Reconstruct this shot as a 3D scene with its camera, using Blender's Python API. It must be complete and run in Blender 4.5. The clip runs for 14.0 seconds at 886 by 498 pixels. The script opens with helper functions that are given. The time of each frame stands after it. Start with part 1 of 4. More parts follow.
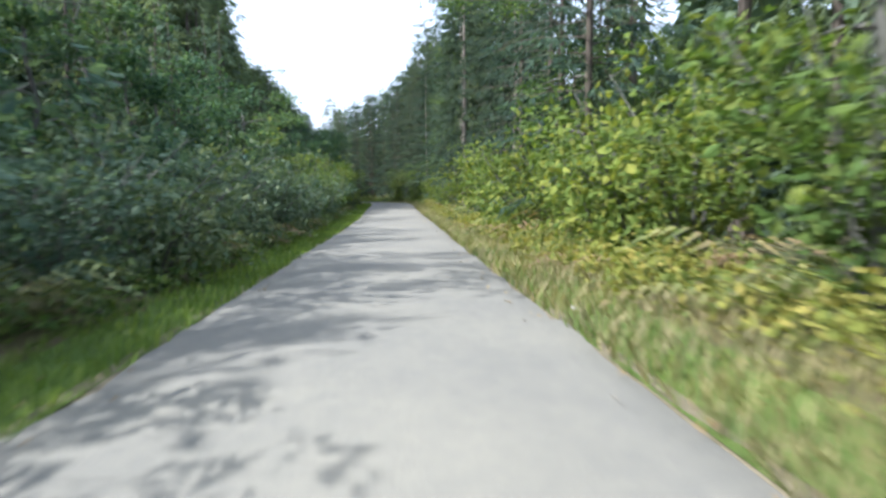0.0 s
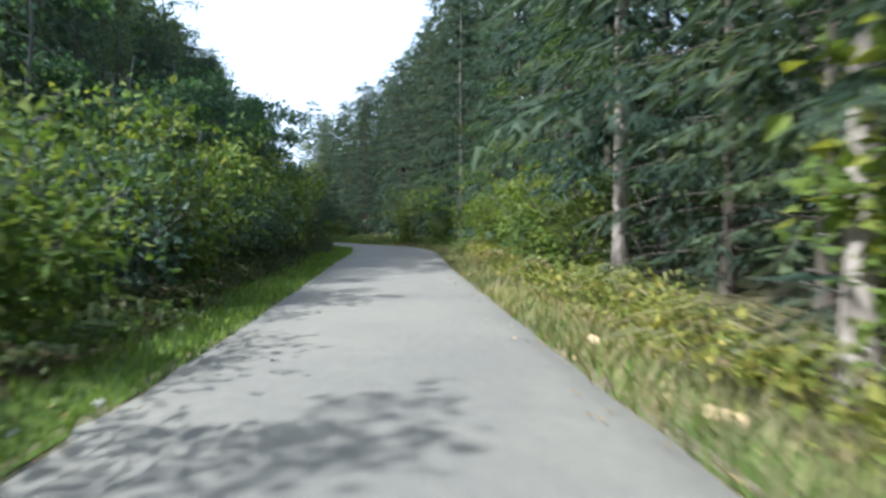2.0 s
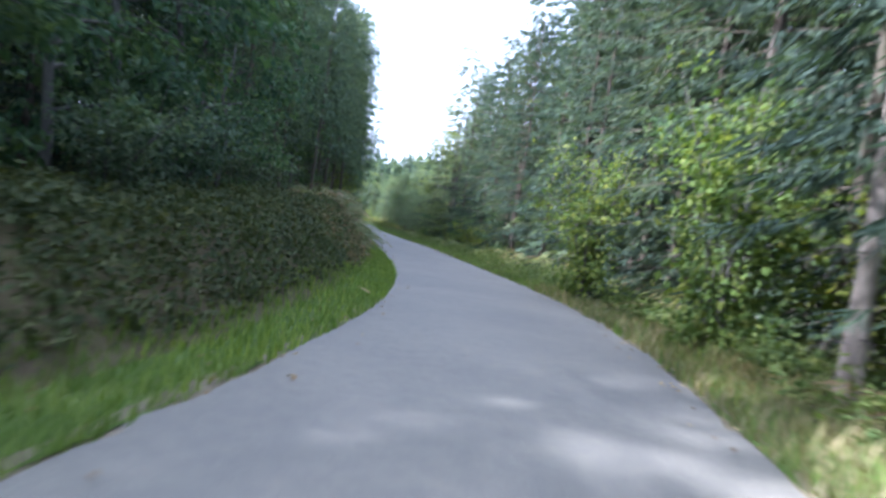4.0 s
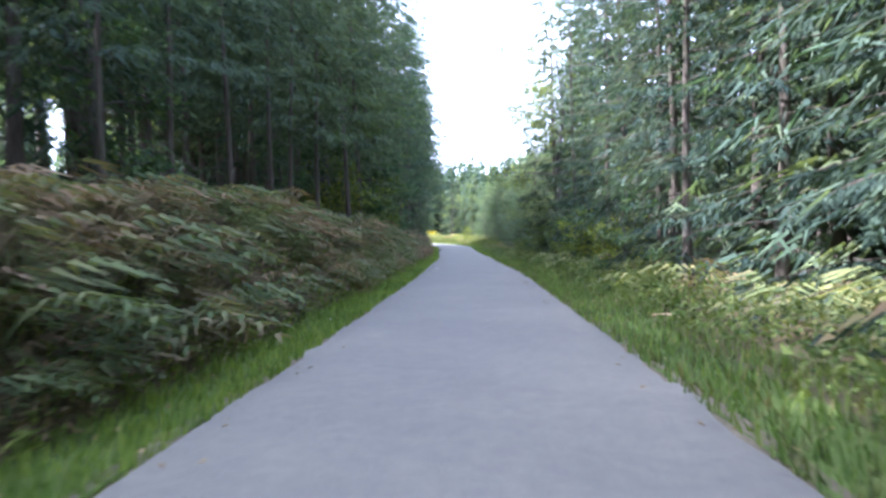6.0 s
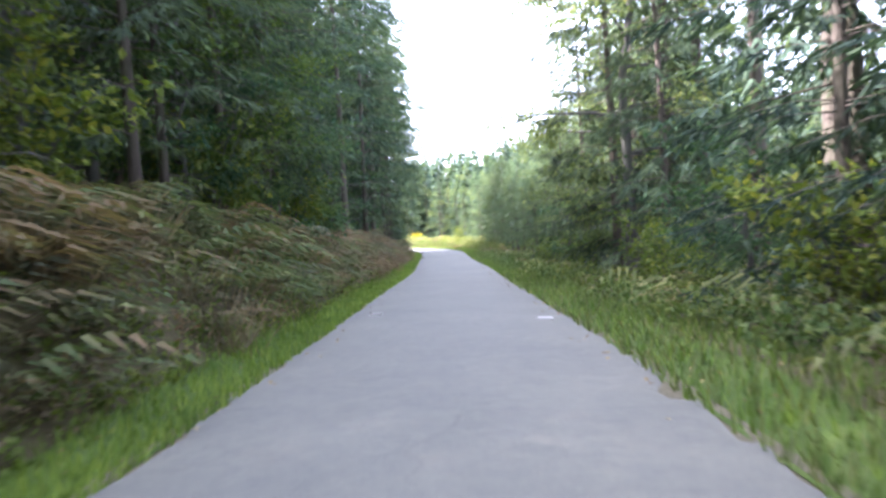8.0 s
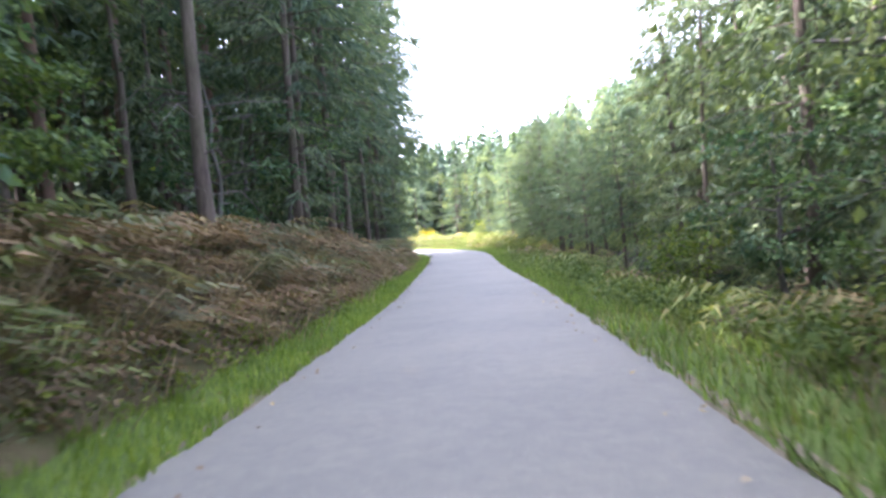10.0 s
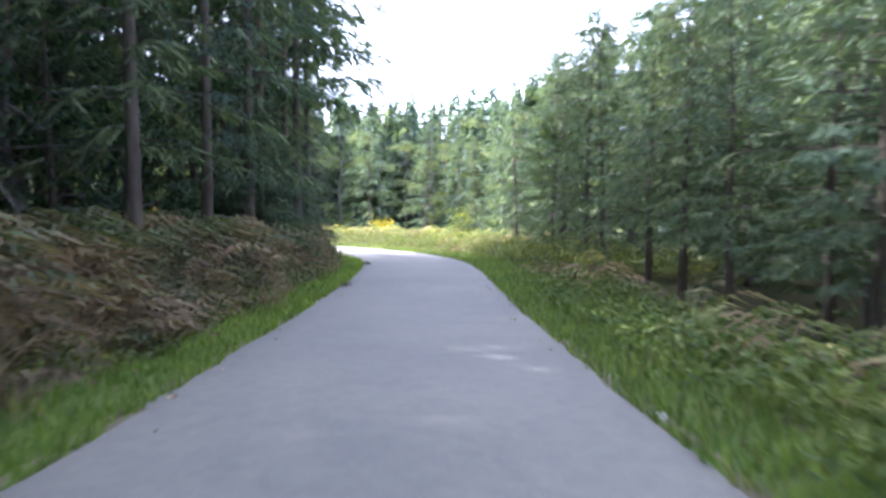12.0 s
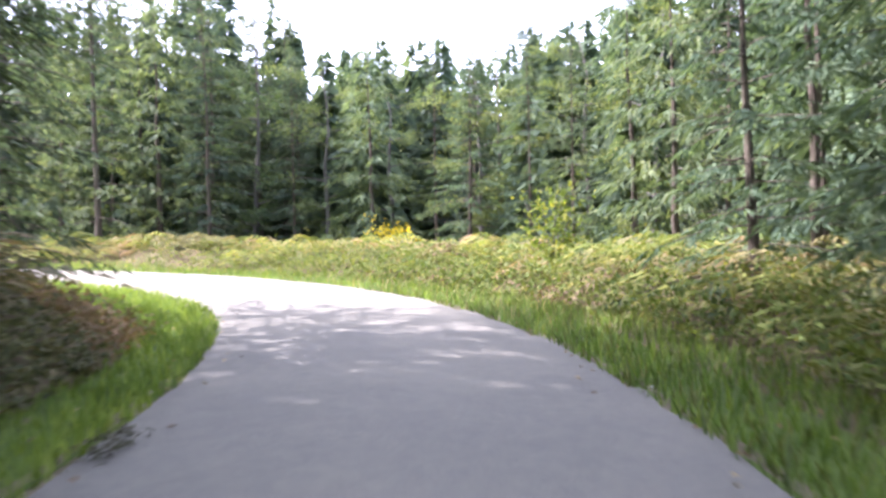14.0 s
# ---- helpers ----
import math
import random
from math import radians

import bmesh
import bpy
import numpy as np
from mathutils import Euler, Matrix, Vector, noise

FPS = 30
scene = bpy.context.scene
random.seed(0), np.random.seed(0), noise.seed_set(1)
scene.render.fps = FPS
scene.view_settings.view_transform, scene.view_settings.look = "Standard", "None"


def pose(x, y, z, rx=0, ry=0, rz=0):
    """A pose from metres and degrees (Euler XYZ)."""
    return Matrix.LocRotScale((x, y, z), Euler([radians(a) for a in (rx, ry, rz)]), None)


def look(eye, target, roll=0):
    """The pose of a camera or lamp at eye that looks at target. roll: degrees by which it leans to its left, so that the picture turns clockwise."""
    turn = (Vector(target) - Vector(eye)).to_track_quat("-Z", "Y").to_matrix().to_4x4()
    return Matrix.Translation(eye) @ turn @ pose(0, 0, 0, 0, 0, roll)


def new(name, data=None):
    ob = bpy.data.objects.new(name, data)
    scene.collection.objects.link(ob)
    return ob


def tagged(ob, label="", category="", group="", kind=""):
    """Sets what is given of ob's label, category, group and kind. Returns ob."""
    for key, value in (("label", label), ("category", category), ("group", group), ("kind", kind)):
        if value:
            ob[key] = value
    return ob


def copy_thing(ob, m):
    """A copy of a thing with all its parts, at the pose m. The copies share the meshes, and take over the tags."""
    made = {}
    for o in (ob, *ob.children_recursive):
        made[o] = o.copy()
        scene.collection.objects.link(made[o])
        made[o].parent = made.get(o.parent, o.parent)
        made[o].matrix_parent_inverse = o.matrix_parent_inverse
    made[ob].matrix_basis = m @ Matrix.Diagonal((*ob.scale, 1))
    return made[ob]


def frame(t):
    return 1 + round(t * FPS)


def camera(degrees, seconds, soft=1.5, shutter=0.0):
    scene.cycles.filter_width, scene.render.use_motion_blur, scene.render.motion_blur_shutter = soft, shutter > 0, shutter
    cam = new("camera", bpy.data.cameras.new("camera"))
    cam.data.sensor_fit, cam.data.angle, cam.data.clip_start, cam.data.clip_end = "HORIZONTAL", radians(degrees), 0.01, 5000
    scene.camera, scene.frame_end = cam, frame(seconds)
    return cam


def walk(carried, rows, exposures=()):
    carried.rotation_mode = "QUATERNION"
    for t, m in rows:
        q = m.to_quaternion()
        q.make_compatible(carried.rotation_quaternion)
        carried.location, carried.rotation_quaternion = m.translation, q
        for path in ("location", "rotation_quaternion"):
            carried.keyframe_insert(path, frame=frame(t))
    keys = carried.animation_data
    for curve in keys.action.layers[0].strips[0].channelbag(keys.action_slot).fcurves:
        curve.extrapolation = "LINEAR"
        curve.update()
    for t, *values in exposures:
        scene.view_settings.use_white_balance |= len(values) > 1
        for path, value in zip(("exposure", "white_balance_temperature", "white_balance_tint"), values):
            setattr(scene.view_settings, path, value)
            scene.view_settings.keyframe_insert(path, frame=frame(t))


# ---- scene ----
# ---------------------------------------------------------------- camera
cam = camera(64.7, 14.0, soft=2.8, shutter=0.25)
PATH = [
    (0.0, pose(1.113, -11.563, 1.569, 83.89, 0.69, 0.45)),
    (0.5, pose(0.506, -3.587, 1.330, 85.97, 2.33, 0.63)),
    (1.0, pose(-0.088, 4.341, 1.088, 86.30, -0.44, -0.06)),
    (1.5, pose(-0.627, 12.110, 0.864, 85.07, 1.10, -0.58)),
    (2.0, pose(-1.167, 19.509, 0.670, 87.01, 0.35, 1.04)),
    (2.5, pose(-1.719, 26.355, 0.499, 89.18, -5.59, 2.14)),
    (3.0, pose(-2.268, 32.797, 0.385, 88.94, -4.26, 2.70)),
    (3.5, pose(-2.821, 39.239, 0.323, 88.42, -8.48, 9.23)),
    (3.8, pose(-3.105, 43.064, 0.290, 88.29, -10.18, 11.73)),
    (4.0, pose(-3.286, 45.591, 0.266, 86.96, -8.09, 15.02)),
    (4.2, pose(-3.492, 48.098, 0.233, 86.62, -3.20, 18.14)),
    (4.7, pose(-4.230, 53.509, 0.123, 86.96, -1.88, 21.09)),
    (5.3, pose(-5.467, 58.587, -0.019, 87.36, -0.31, 24.22)),
    (5.9, pose(-6.920, 62.930, -0.149, 87.76, 1.27, 24.99)),
    (6.5, pose(-8.644, 67.391, -0.281, 88.17, 2.85, 23.93)),
    (7.0, pose(-10.261, 71.371, -0.391, 88.38, 2.38, 23.59)),
    (7.5, pose(-11.891, 75.353, -0.494, 87.98, 3.27, 23.47)),
    (8.0, pose(-13.518, 79.344, -0.593, 88.06, 3.27, 24.35)),
    (8.5, pose(-15.156, 83.328, -0.694, 87.37, 5.97, 24.41)),
    (9.3, pose(-17.670, 89.209, -0.856, 87.76, 5.43, 25.76)),
    (10.1, pose(-20.192, 94.912, -1.032, 88.16, 4.89, 26.15)),
    (11.0, pose(-23.475, 102.502, -1.268, 88.61, 4.28, 25.78)),
    (11.5, pose(-25.662, 107.519, -1.406, 87.71, 4.45, 24.01)),
    (12.0, pose(-27.950, 112.466, -1.522, 87.89, 0.10, 24.18)),
    (12.5, pose(-30.194, 117.181, -1.627, 89.44, -0.99, 26.20)),
    (13.0, pose(-32.298, 121.646, -1.711, 89.51, 0.34, 28.03)),
    (13.2, pose(-33.100, 123.366, -1.729, 90.56, -0.97, 29.29)),
    (13.5, pose(-34.275, 125.898, -1.737, 90.14, 1.38, 29.50)),
    (14.0, pose(-36.157, 129.900, -1.709, 88.94, 1.17, 27.99)),
]
walk(cam, PATH, exposures=[(0.0, 1.45, 5590, 15), (0.5, 0.85, 5240, 19), (1.0, 0.70, 5220, 20), (1.5, 0.85, 5120, 15), (2.0, 1.35, 5440, 12), (2.5, 1.30, 5440, 12), (3.0, 1.07, 5340, 13), (3.5, 1.78, 5220, 18), (4.2, 2.64, 5250, 25), (6.5, 2.89, 5320, 28), (7.5, 3.09, 5520, 27), (8.5, 3.59, 5820, 31), (11.0, 3.34, 5670, 33), (12.0, 2.92, 5470, 31), (13.0, 3.04, 5650, 34), (13.5, 2.94, 5790, 34), (14.0, 2.55, 5860, 34)])

# ---------------------------------------------------------------- light
SUN_EL, SUN_LEFT = 48.5, 112.0          # degrees up, degrees to the left of +y
world = bpy.data.worlds.new("sky")
scene.world = world
world.use_nodes = True
wn, wl = world.node_tree.nodes, world.node_tree.links
wn.clear()
sky = wn.new("ShaderNodeTexSky")
sky.sky_type = "NISHITA"
sky.sun_disc = False
sky.sun_elevation = radians(SUN_EL)
sky.sun_rotation = radians(-SUN_LEFT)
sky.air_density, sky.dust_density, sky.ozone_density = 1.0, 6.0, 1.0
haze = wn.new("ShaderNodeMixRGB")
haze.inputs[0].default_value = 0.45
haze.inputs[2].default_value = (12.0, 13.4, 14.6, 1)
back = wn.new("ShaderNodeBackground")
back.inputs[1].default_value = 0.09
wout = wn.new("ShaderNodeOutputWorld")
wl.new(sky.outputs[0], haze.inputs[1])
wl.new(haze.outputs[0], back.inputs[0])
wl.new(back.outputs[0], wout.inputs[0])

sun_data = bpy.data.lights.new("sun", "SUN")
sun_data.energy, sun_data.angle, sun_data.color = 5.0, radians(0.8), (1.0, 0.94, 0.84)
sun = new("sun", sun_data)
_e, _a = radians(SUN_EL), radians(SUN_LEFT)
sun_dir = Vector((-math.sin(_a) * math.cos(_e), math.cos(_a) * math.cos(_e), math.sin(_e)))
sun.matrix_world = look(sun_dir * 120, (0, 0, 0))


# ---------------------------------------------------------------- materials
class Nodes:
    """A small material builder."""

    def __init__(self, name):
        self.mat = bpy.data.materials.new(name)
        self.mat.use_nodes = True
        self.tree = self.mat.node_tree
        self.tree.nodes.clear()
        self.out = self.add("ShaderNodeOutputMaterial")

    def add(self, kind, **values):
        n = self.tree.nodes.new(kind)
        for key, v in values.items():
            n.inputs[key.replace("_", " ")].default_value = v
        return n

    def link(self, a, b):
        self.tree.links.new(a, b)

    def noise(self, scale, detail=3.0, rough=0.6, coord="Object", stretch=None):
        t = self.add("ShaderNodeTexCoord")
        n = self.add("ShaderNodeTexNoise", Scale=scale, Detail=detail, Roughness=rough)
        if stretch:
            m = self.add("ShaderNodeMapping")
            m.inputs["Scale"].default_value = stretch
            self.link(t.outputs[coord], m.inputs[0])
            self.link(m.outputs[0], n.inputs["Vector"])
        else:
            self.link(t.outputs[coord], n.inputs["Vector"])
        return n.outputs[0]

    def ramp(self, fac, stops):
        r = self.add("ShaderNodeValToRGB")
        el = r.color_ramp.elements
        while len(el) < len(stops):
            el.new(0.5)
        for e, (p, c) in zip(el, stops):
            e.position, e.color = p, (*c, 1)
        self.link(fac, r.inputs[0])
        return r.outputs[0]

    def mix(self, fac, a, b, blend="MIX"):
        m = self.add("ShaderNodeMixRGB")
        m.blend_type = blend
        for sock, v in zip(m.inputs, (fac, a, b)):
            if isinstance(v, (int, float)):
                sock.default_value = v
            elif isinstance(v, tuple):
                sock.default_value = (*v, 1)
            else:
                self.link(v, sock)
        return m.outputs[0]

    def bump(self, height, strength, distance):
        b = self.add("ShaderNodeBump", Strength=strength, Distance=distance)
        self.link(height, b.inputs["Height"])
        return b.outputs[0]

    def surface(self, color, rough=0.8, normal=None, spec=0.3):
        p = self.add("ShaderNodeBsdfPrincipled", Roughness=rough)
        p.inputs["Specular IOR Level"].default_value = spec
        if isinstance(color, tuple):
            p.inputs["Base Color"].default_value = (*color, 1)
        else:
            self.link(color, p.inputs["Base Color"])
        if normal is not None:
            self.link(normal, p.inputs["Normal"])
        return p.outputs[0]

    def done(self, shader):
        self.link(shader, self.out.inputs[0])
        return self.mat


def foliage(name, dark, mid, light, through_part=0.35, patch=0.35, rough=0.7, odd=None):
    """Leaves: colour varies from leaf to leaf, from tree to tree and in patches; some light passes through."""
    n = Nodes(name)
    g = n.add("ShaderNodeNewGeometry")
    col = n.ramp(g.outputs["Random Per Island"], [(0.0, dark), (0.55, mid), (1.0, light)])
    info = n.add("ShaderNodeObjectInfo")
    tint = n.ramp(info.outputs["Random"], [(0.0, (0.72, 0.8, 0.8)), (0.5, (1, 1, 1)), (1.0, (1.25, 1.12, 0.85))])
    col = n.mix(1.0, col, tint, "MULTIPLY")
    blot = n.ramp(n.noise(patch, 2.0), [(0.35, (0.75, 0.8, 0.85)), (0.65, (1.2, 1.15, 0.95))])
    col = n.mix(0.8, col, blot, "MULTIPLY")
    if odd:
        pick = n.ramp(n.noise(odd[1], 3.0), [(odd[2], (0, 0, 0)), (odd[2] + 0.12, (1, 1, 1))])
        col = n.mix(pick, col, odd[0])
    d = n.surface(col, rough, spec=0.14)
    t = n.add("ShaderNodeBsdfTranslucent")
    warm = n.mix(1.0, col, (1.25, 1.25, 0.6), "MULTIPLY")
    n.link(warm, t.inputs[0])
    m = n.add("ShaderNodeMixShader")
    m.inputs[0].default_value = through_part
    n.link(d, m.inputs[1])
    n.link(t.outputs[0], m.inputs[2])
    return n.done(m.outputs[0])


def bark(name, dark, light, moss=0.25):
    n = Nodes(name)
    h = n.noise(9.0, 6.0, 0.7, stretch=(1, 1, 0.18))
    col = n.ramp(h, [(0.3, dark), (0.7, light)])
    g = n.ramp(n.noise(1.3, 4.0), [(0.45, (0, 0, 0)), (0.75, (moss, moss, moss))])
    col = n.mix(g, col, (0.07, 0.1, 0.035))
    return n.done(n.surface(col, 0.9, n.bump(h, 0.9, 0.03), 0.2))


def asphalt():
    n = Nodes("pale_asphalt")
    grain = n.noise(160.0, 2.0, 0.7)
    mid = n.noise(7.0, 5.0, 0.65)
    big = n.noise(0.45, 4.0, 0.6)
    col = n.ramp(grain, [(0.3, (0.096, 0.095, 0.082)), (0.5, (0.139, 0.136, 0.113)), (0.72, (0.198, 0.191, 0.157))])
    col = n.mix(0.6, col, n.ramp(mid, [(0.3, (0.8, 0.81, 0.83)), (0.7, (1.14, 1.11, 1.06))]), "MULTIPLY")
    col = n.mix(0.7, col, n.ramp(big, [(0.35, (0.84, 0.85, 0.88)), (0.65, (1.1, 1.09, 1.06))]), "MULTIPLY")
    t = n.add("ShaderNodeTexCoord")
    v = n.add("ShaderNodeTexVoronoi", Scale=0.55)
    v.feature = "DISTANCE_TO_EDGE"
    warp = n.add("ShaderNodeMixRGB")
    warp.blend_type = "ADD"
    warp.inputs[0].default_value = 0.5
    wob = n.add("ShaderNodeTexNoise", Scale=1.8, Detail=4.0)
    n.link(t.outputs["Object"], wob.inputs["Vector"])
    n.link(t.outputs["Object"], warp.inputs[1])
    n.link(wob.outputs["Color"], warp.inputs[2])
    n.link(warp.outputs[0], v.inputs["Vector"])
    crack = n.ramp(v.outputs["Distance"], [(0.0, (0.62, 0.62, 0.63)), (0.012, (1, 1, 1))])
    few = n.ramp(n.noise(0.2, 2.0), [(0.52, (0, 0, 0)), (0.66, (0.35, 0.35, 0.35))])
    col = n.mix(few, col, n.mix(1.0, col, crack, "MULTIPLY"))
    return n.done(n.surface(col, 0.85, n.bump(grain, 0.5, 0.006), 0.25))


def soil(name, stops, scale, lumps=0.6):
    n = Nodes(name)
    a = n.noise(scale, 6.0, 0.7)
    b = n.noise(scale * 14, 3.0, 0.7)
    c = n.ramp(n.mix(0.4, a, b), stops)
    return n.done(n.surface(c, 0.95, n.bump(b, lumps, 0.05), 0.1))


M_ROAD = asphalt()
M_FLOOR = soil("forest_floor", [(0.3, (0.022, 0.024, 0.013)), (0.45, (0.05, 0.044, 0.024)), (0.58, (0.034, 0.05, 0.016)), (0.8, (0.08, 0.075, 0.032))], 0.5)
M_VERGE = soil("verge_soil", [(0.3, (0.04, 0.06, 0.016)), (0.5, (0.065, 0.1, 0.022)), (0.75, (0.12, 0.13, 0.045))], 0.7)
M_LITTERED = soil("leaf_mould", [(0.3, (0.04, 0.035, 0.02)), (0.48, (0.08, 0.065, 0.035)), (0.62, (0.07, 0.075, 0.03)), (0.8, (0.13, 0.1, 0.055))], 0.9)
M_MARGIN = soil("margin_gravel", [(0.3, (0.06, 0.055, 0.035)), (0.5, (0.12, 0.105, 0.065)), (0.75, (0.22, 0.19, 0.14))], 1.5)
M_BEECH = foliage("broadleaf_leaves", (0.043, 0.076, 0.025), (0.08, 0.134, 0.036), (0.146, 0.188, 0.05), 0.38)
M_BEECH_DEEP = foliage("broadleaf_leaves_deep", (0.035, 0.078, 0.050), (0.065, 0.119, 0.061), (0.105, 0.165, 0.082), 0.38)
M_HAZEL = foliage("hazel_leaves", (0.056, 0.092, 0.024), (0.105, 0.16, 0.036), (0.2, 0.225, 0.054), 0.4)
M_ASH = foliage("ash_leaves", (0.068, 0.107, 0.054), (0.113, 0.160, 0.079), (0.169, 0.213, 0.103), 0.4)
M_BUSH = foliage("bush_leaves", (0.047, 0.084, 0.060), (0.089, 0.133, 0.090), (0.154, 0.201, 0.144), 0.40)
M_SPRUCE = foliage("spruce_needles", (0.043, 0.070, 0.055), (0.073, 0.112, 0.079), (0.113, 0.158, 0.105), 0.38, rough=0.72)
# darker copy of the spruce needles, with shade put into the colour
M_SPRUCE_SHADED = foliage("shaded_spruce_needles", (0.023, 0.042, 0.034), (0.040, 0.066, 0.051), (0.066, 0.096, 0.066), 0.35, rough=0.72)
M_LARCH = foliage("young_conifer_needles", (0.064, 0.100, 0.068), (0.106, 0.155, 0.096), (0.168, 0.213, 0.132), 0.42, rough=0.72)
M_PINE = foliage("pine_needles", (0.039, 0.072, 0.045), (0.065, 0.111, 0.060), (0.104, 0.156, 0.071), 0.34, rough=0.72)
M_BRACKEN = foliage("bracken_fronds", (0.066, 0.094, 0.042), (0.108, 0.14, 0.062), (0.19, 0.207, 0.098), 0.33, patch=0.5, odd=((0.18, 0.128, 0.075), 0.55, 0.5))
M_BRACKEN_GREY = foliage("grey_bracken_fronds", (0.07, 0.082, 0.048), (0.12, 0.126, 0.074), (0.19, 0.185, 0.115), 0.3, patch=0.5, odd=((0.24, 0.165, 0.1), 0.5, 0.51))
M_HERB = foliage("herb_leaves", (0.075, 0.11, 0.03), (0.14, 0.17, 0.045), (0.24, 0.23, 0.08), 0.38, patch=0.8)
M_WEED = foliage("weed_leaves", (0.055, 0.09, 0.03), (0.095, 0.14, 0.04), (0.15, 0.19, 0.06), 0.36, patch=0.8)
M_GRASS = foliage("green_grass", (0.073, 0.127, 0.031), (0.117, 0.190, 0.044), (0.195, 0.260, 0.068), 0.42, patch=0.9)
M_OLIVE = foliage("olive_grass", (0.06, 0.085, 0.03), (0.1, 0.125, 0.045), (0.18, 0.18, 0.075), 0.3, patch=0.9)
M_DRY = foliage("dry_grass", (0.113, 0.126, 0.049), (0.206, 0.189, 0.087), (0.350, 0.281, 0.169), 0.3, patch=0.7)
M_TAN = foliage("withered_grass", (0.105, 0.087, 0.054), (0.175, 0.142, 0.09), (0.26, 0.208, 0.138), 0.3, patch=0.8)
M_YELLOW = foliage("yellow_autumn_leaves", (0.4, 0.3, 0.02), (0.56, 0.45, 0.03), (0.66, 0.57, 0.07), 0.45)
M_BANK = foliage("bank_leaves", (0.05, 0.066, 0.033), (0.092, 0.104, 0.052), (0.165, 0.158, 0.085), 0.3, patch=0.6, odd=((0.19, 0.132, 0.08), 0.45, 0.47))
M_HEATH = foliage("bilberry_leaves", (0.028, 0.044, 0.022), (0.048, 0.069, 0.033), (0.082, 0.098, 0.047), 0.3, patch=0.6, odd=((0.08, 0.075, 0.04), 0.5, 0.62))
M_YELLOW_GREEN = foliage("yellow_green_leaves", (0.16, 0.18, 0.03), (0.26, 0.26, 0.04), (0.36, 0.33, 0.06), 0.45)
M_RUST = foliage("rusty_dead_bracken", (0.12, 0.076, 0.046), (0.195, 0.125, 0.078), (0.28, 0.195, 0.125), 0.25)
M_BARK = bark("spruce_bark", (0.035, 0.028, 0.022), (0.12, 0.1, 0.08), 0.4)
M_BARK_PALE = bark("pale_spruce_bark", (0.14, 0.12, 0.1), (0.36, 0.32, 0.27), 0.12)
M_BARK_PINE = bark("pine_bark", (0.05, 0.036, 0.028), (0.18, 0.12, 0.085))
M_BARK_GREY = bark("smooth_grey_bark", (0.05, 0.05, 0.044), (0.13, 0.127, 0.112))
M_TWIG = bark("dead_twigs", (0.06, 0.052, 0.045), (0.14, 0.125, 0.11), 0.1)
M_STONE = soil("pale_stone", [(0.3, (0.3, 0.29, 0.27)), (0.6, (0.45, 0.43, 0.4)), (0.8, (0.55, 0.53, 0.5))], 6.0)
M_WOOD = soil("fresh_cut_wood", [(0.3, (0.38, 0.26, 0.14)), (0.6, (0.55, 0.42, 0.26)), (0.8, (0.65, 0.54, 0.38))], 8.0, 0.3)
M_LITTER = foliage("fallen_leaves", (0.1, 0.06, 0.03), (0.24, 0.16, 0.07), (0.42, 0.32, 0.18), 0.1)


# ---------------------------------------------------------------- the line of the road
# curvature of the centre line every 5 m and its height every 20 m, from 30 m before the origin
BENDS = [0.0031, 0.0031, 0.003, 0.0027, 0.0018, 0.0001, -0.0012, -0.0009, 0.0003, 0.0009, 0.0015, 0.0003, 0.001, -0.0001,
         -0.004, 0.0019, 0.0165, 0.0219, 0.0156, 0.0072, 0.0015, -0.0005, 0.0, 0.0026, 0.0034, 0.0002, -0.0025, -0.0007,
         0.0045, 0.0042, -0.0005, -0.0013, -0.0009, 0.0032, 0.0296, 0.0595, 0.069, 0.0637, 0.0532, 0.0418, 0.02, 0.0, 0.0, 0.0, 0.0]
RISE = [2.58, 2.01, 1.4, 0.89, 0.72, 0.15, -0.31, -0.89, -1.29, -1.08, -0.58, -0.4, -0.3]
HALF = 1.735
ROAD_FROM, ROAD_TO, STEP = -50.0, 185.0, 0.5
S = np.arange(ROAD_FROM, ROAD_TO + 0.01, STEP)
_k = np.interp(S, -30 + 5.0 * np.arange(len(BENDS)), BENDS)
TURN = np.concatenate([[0], np.cumsum((_k[1:] + _k[:-1]) * STEP / 2)])
_zero = int(np.searchsorted(S, 0))
TURN += 0.0754 - TURN[_zero]
_dx, _dy = -np.sin(TURN), np.cos(TURN)
CX = np.concatenate([[0], np.cumsum((_dx[1:] + _dx[:-1]) * STEP / 2)])
CY = np.concatenate([[0], np.cumsum((_dy[1:] + _dy[:-1]) * STEP / 2)])
CX -= CX[_zero]
CY -= CY[_zero]
_z = np.interp(S, -30 + 20.0 * np.arange(len(RISE)), RISE)
_ker = np.hanning(41)
_z = np.convolve(np.pad(_z, 20, "edge"), _ker / _ker.sum(), "valid")
CZ = _z - _z[_zero]


def at(s, u):
    """Plan place of a point s metres along the road and u metres to the right of its middle."""
    t = np.interp(s, S, TURN)
    return np.interp(s, S, CX) + u * np.cos(t), np.interp(s, S, CY) + u * np.sin(t)


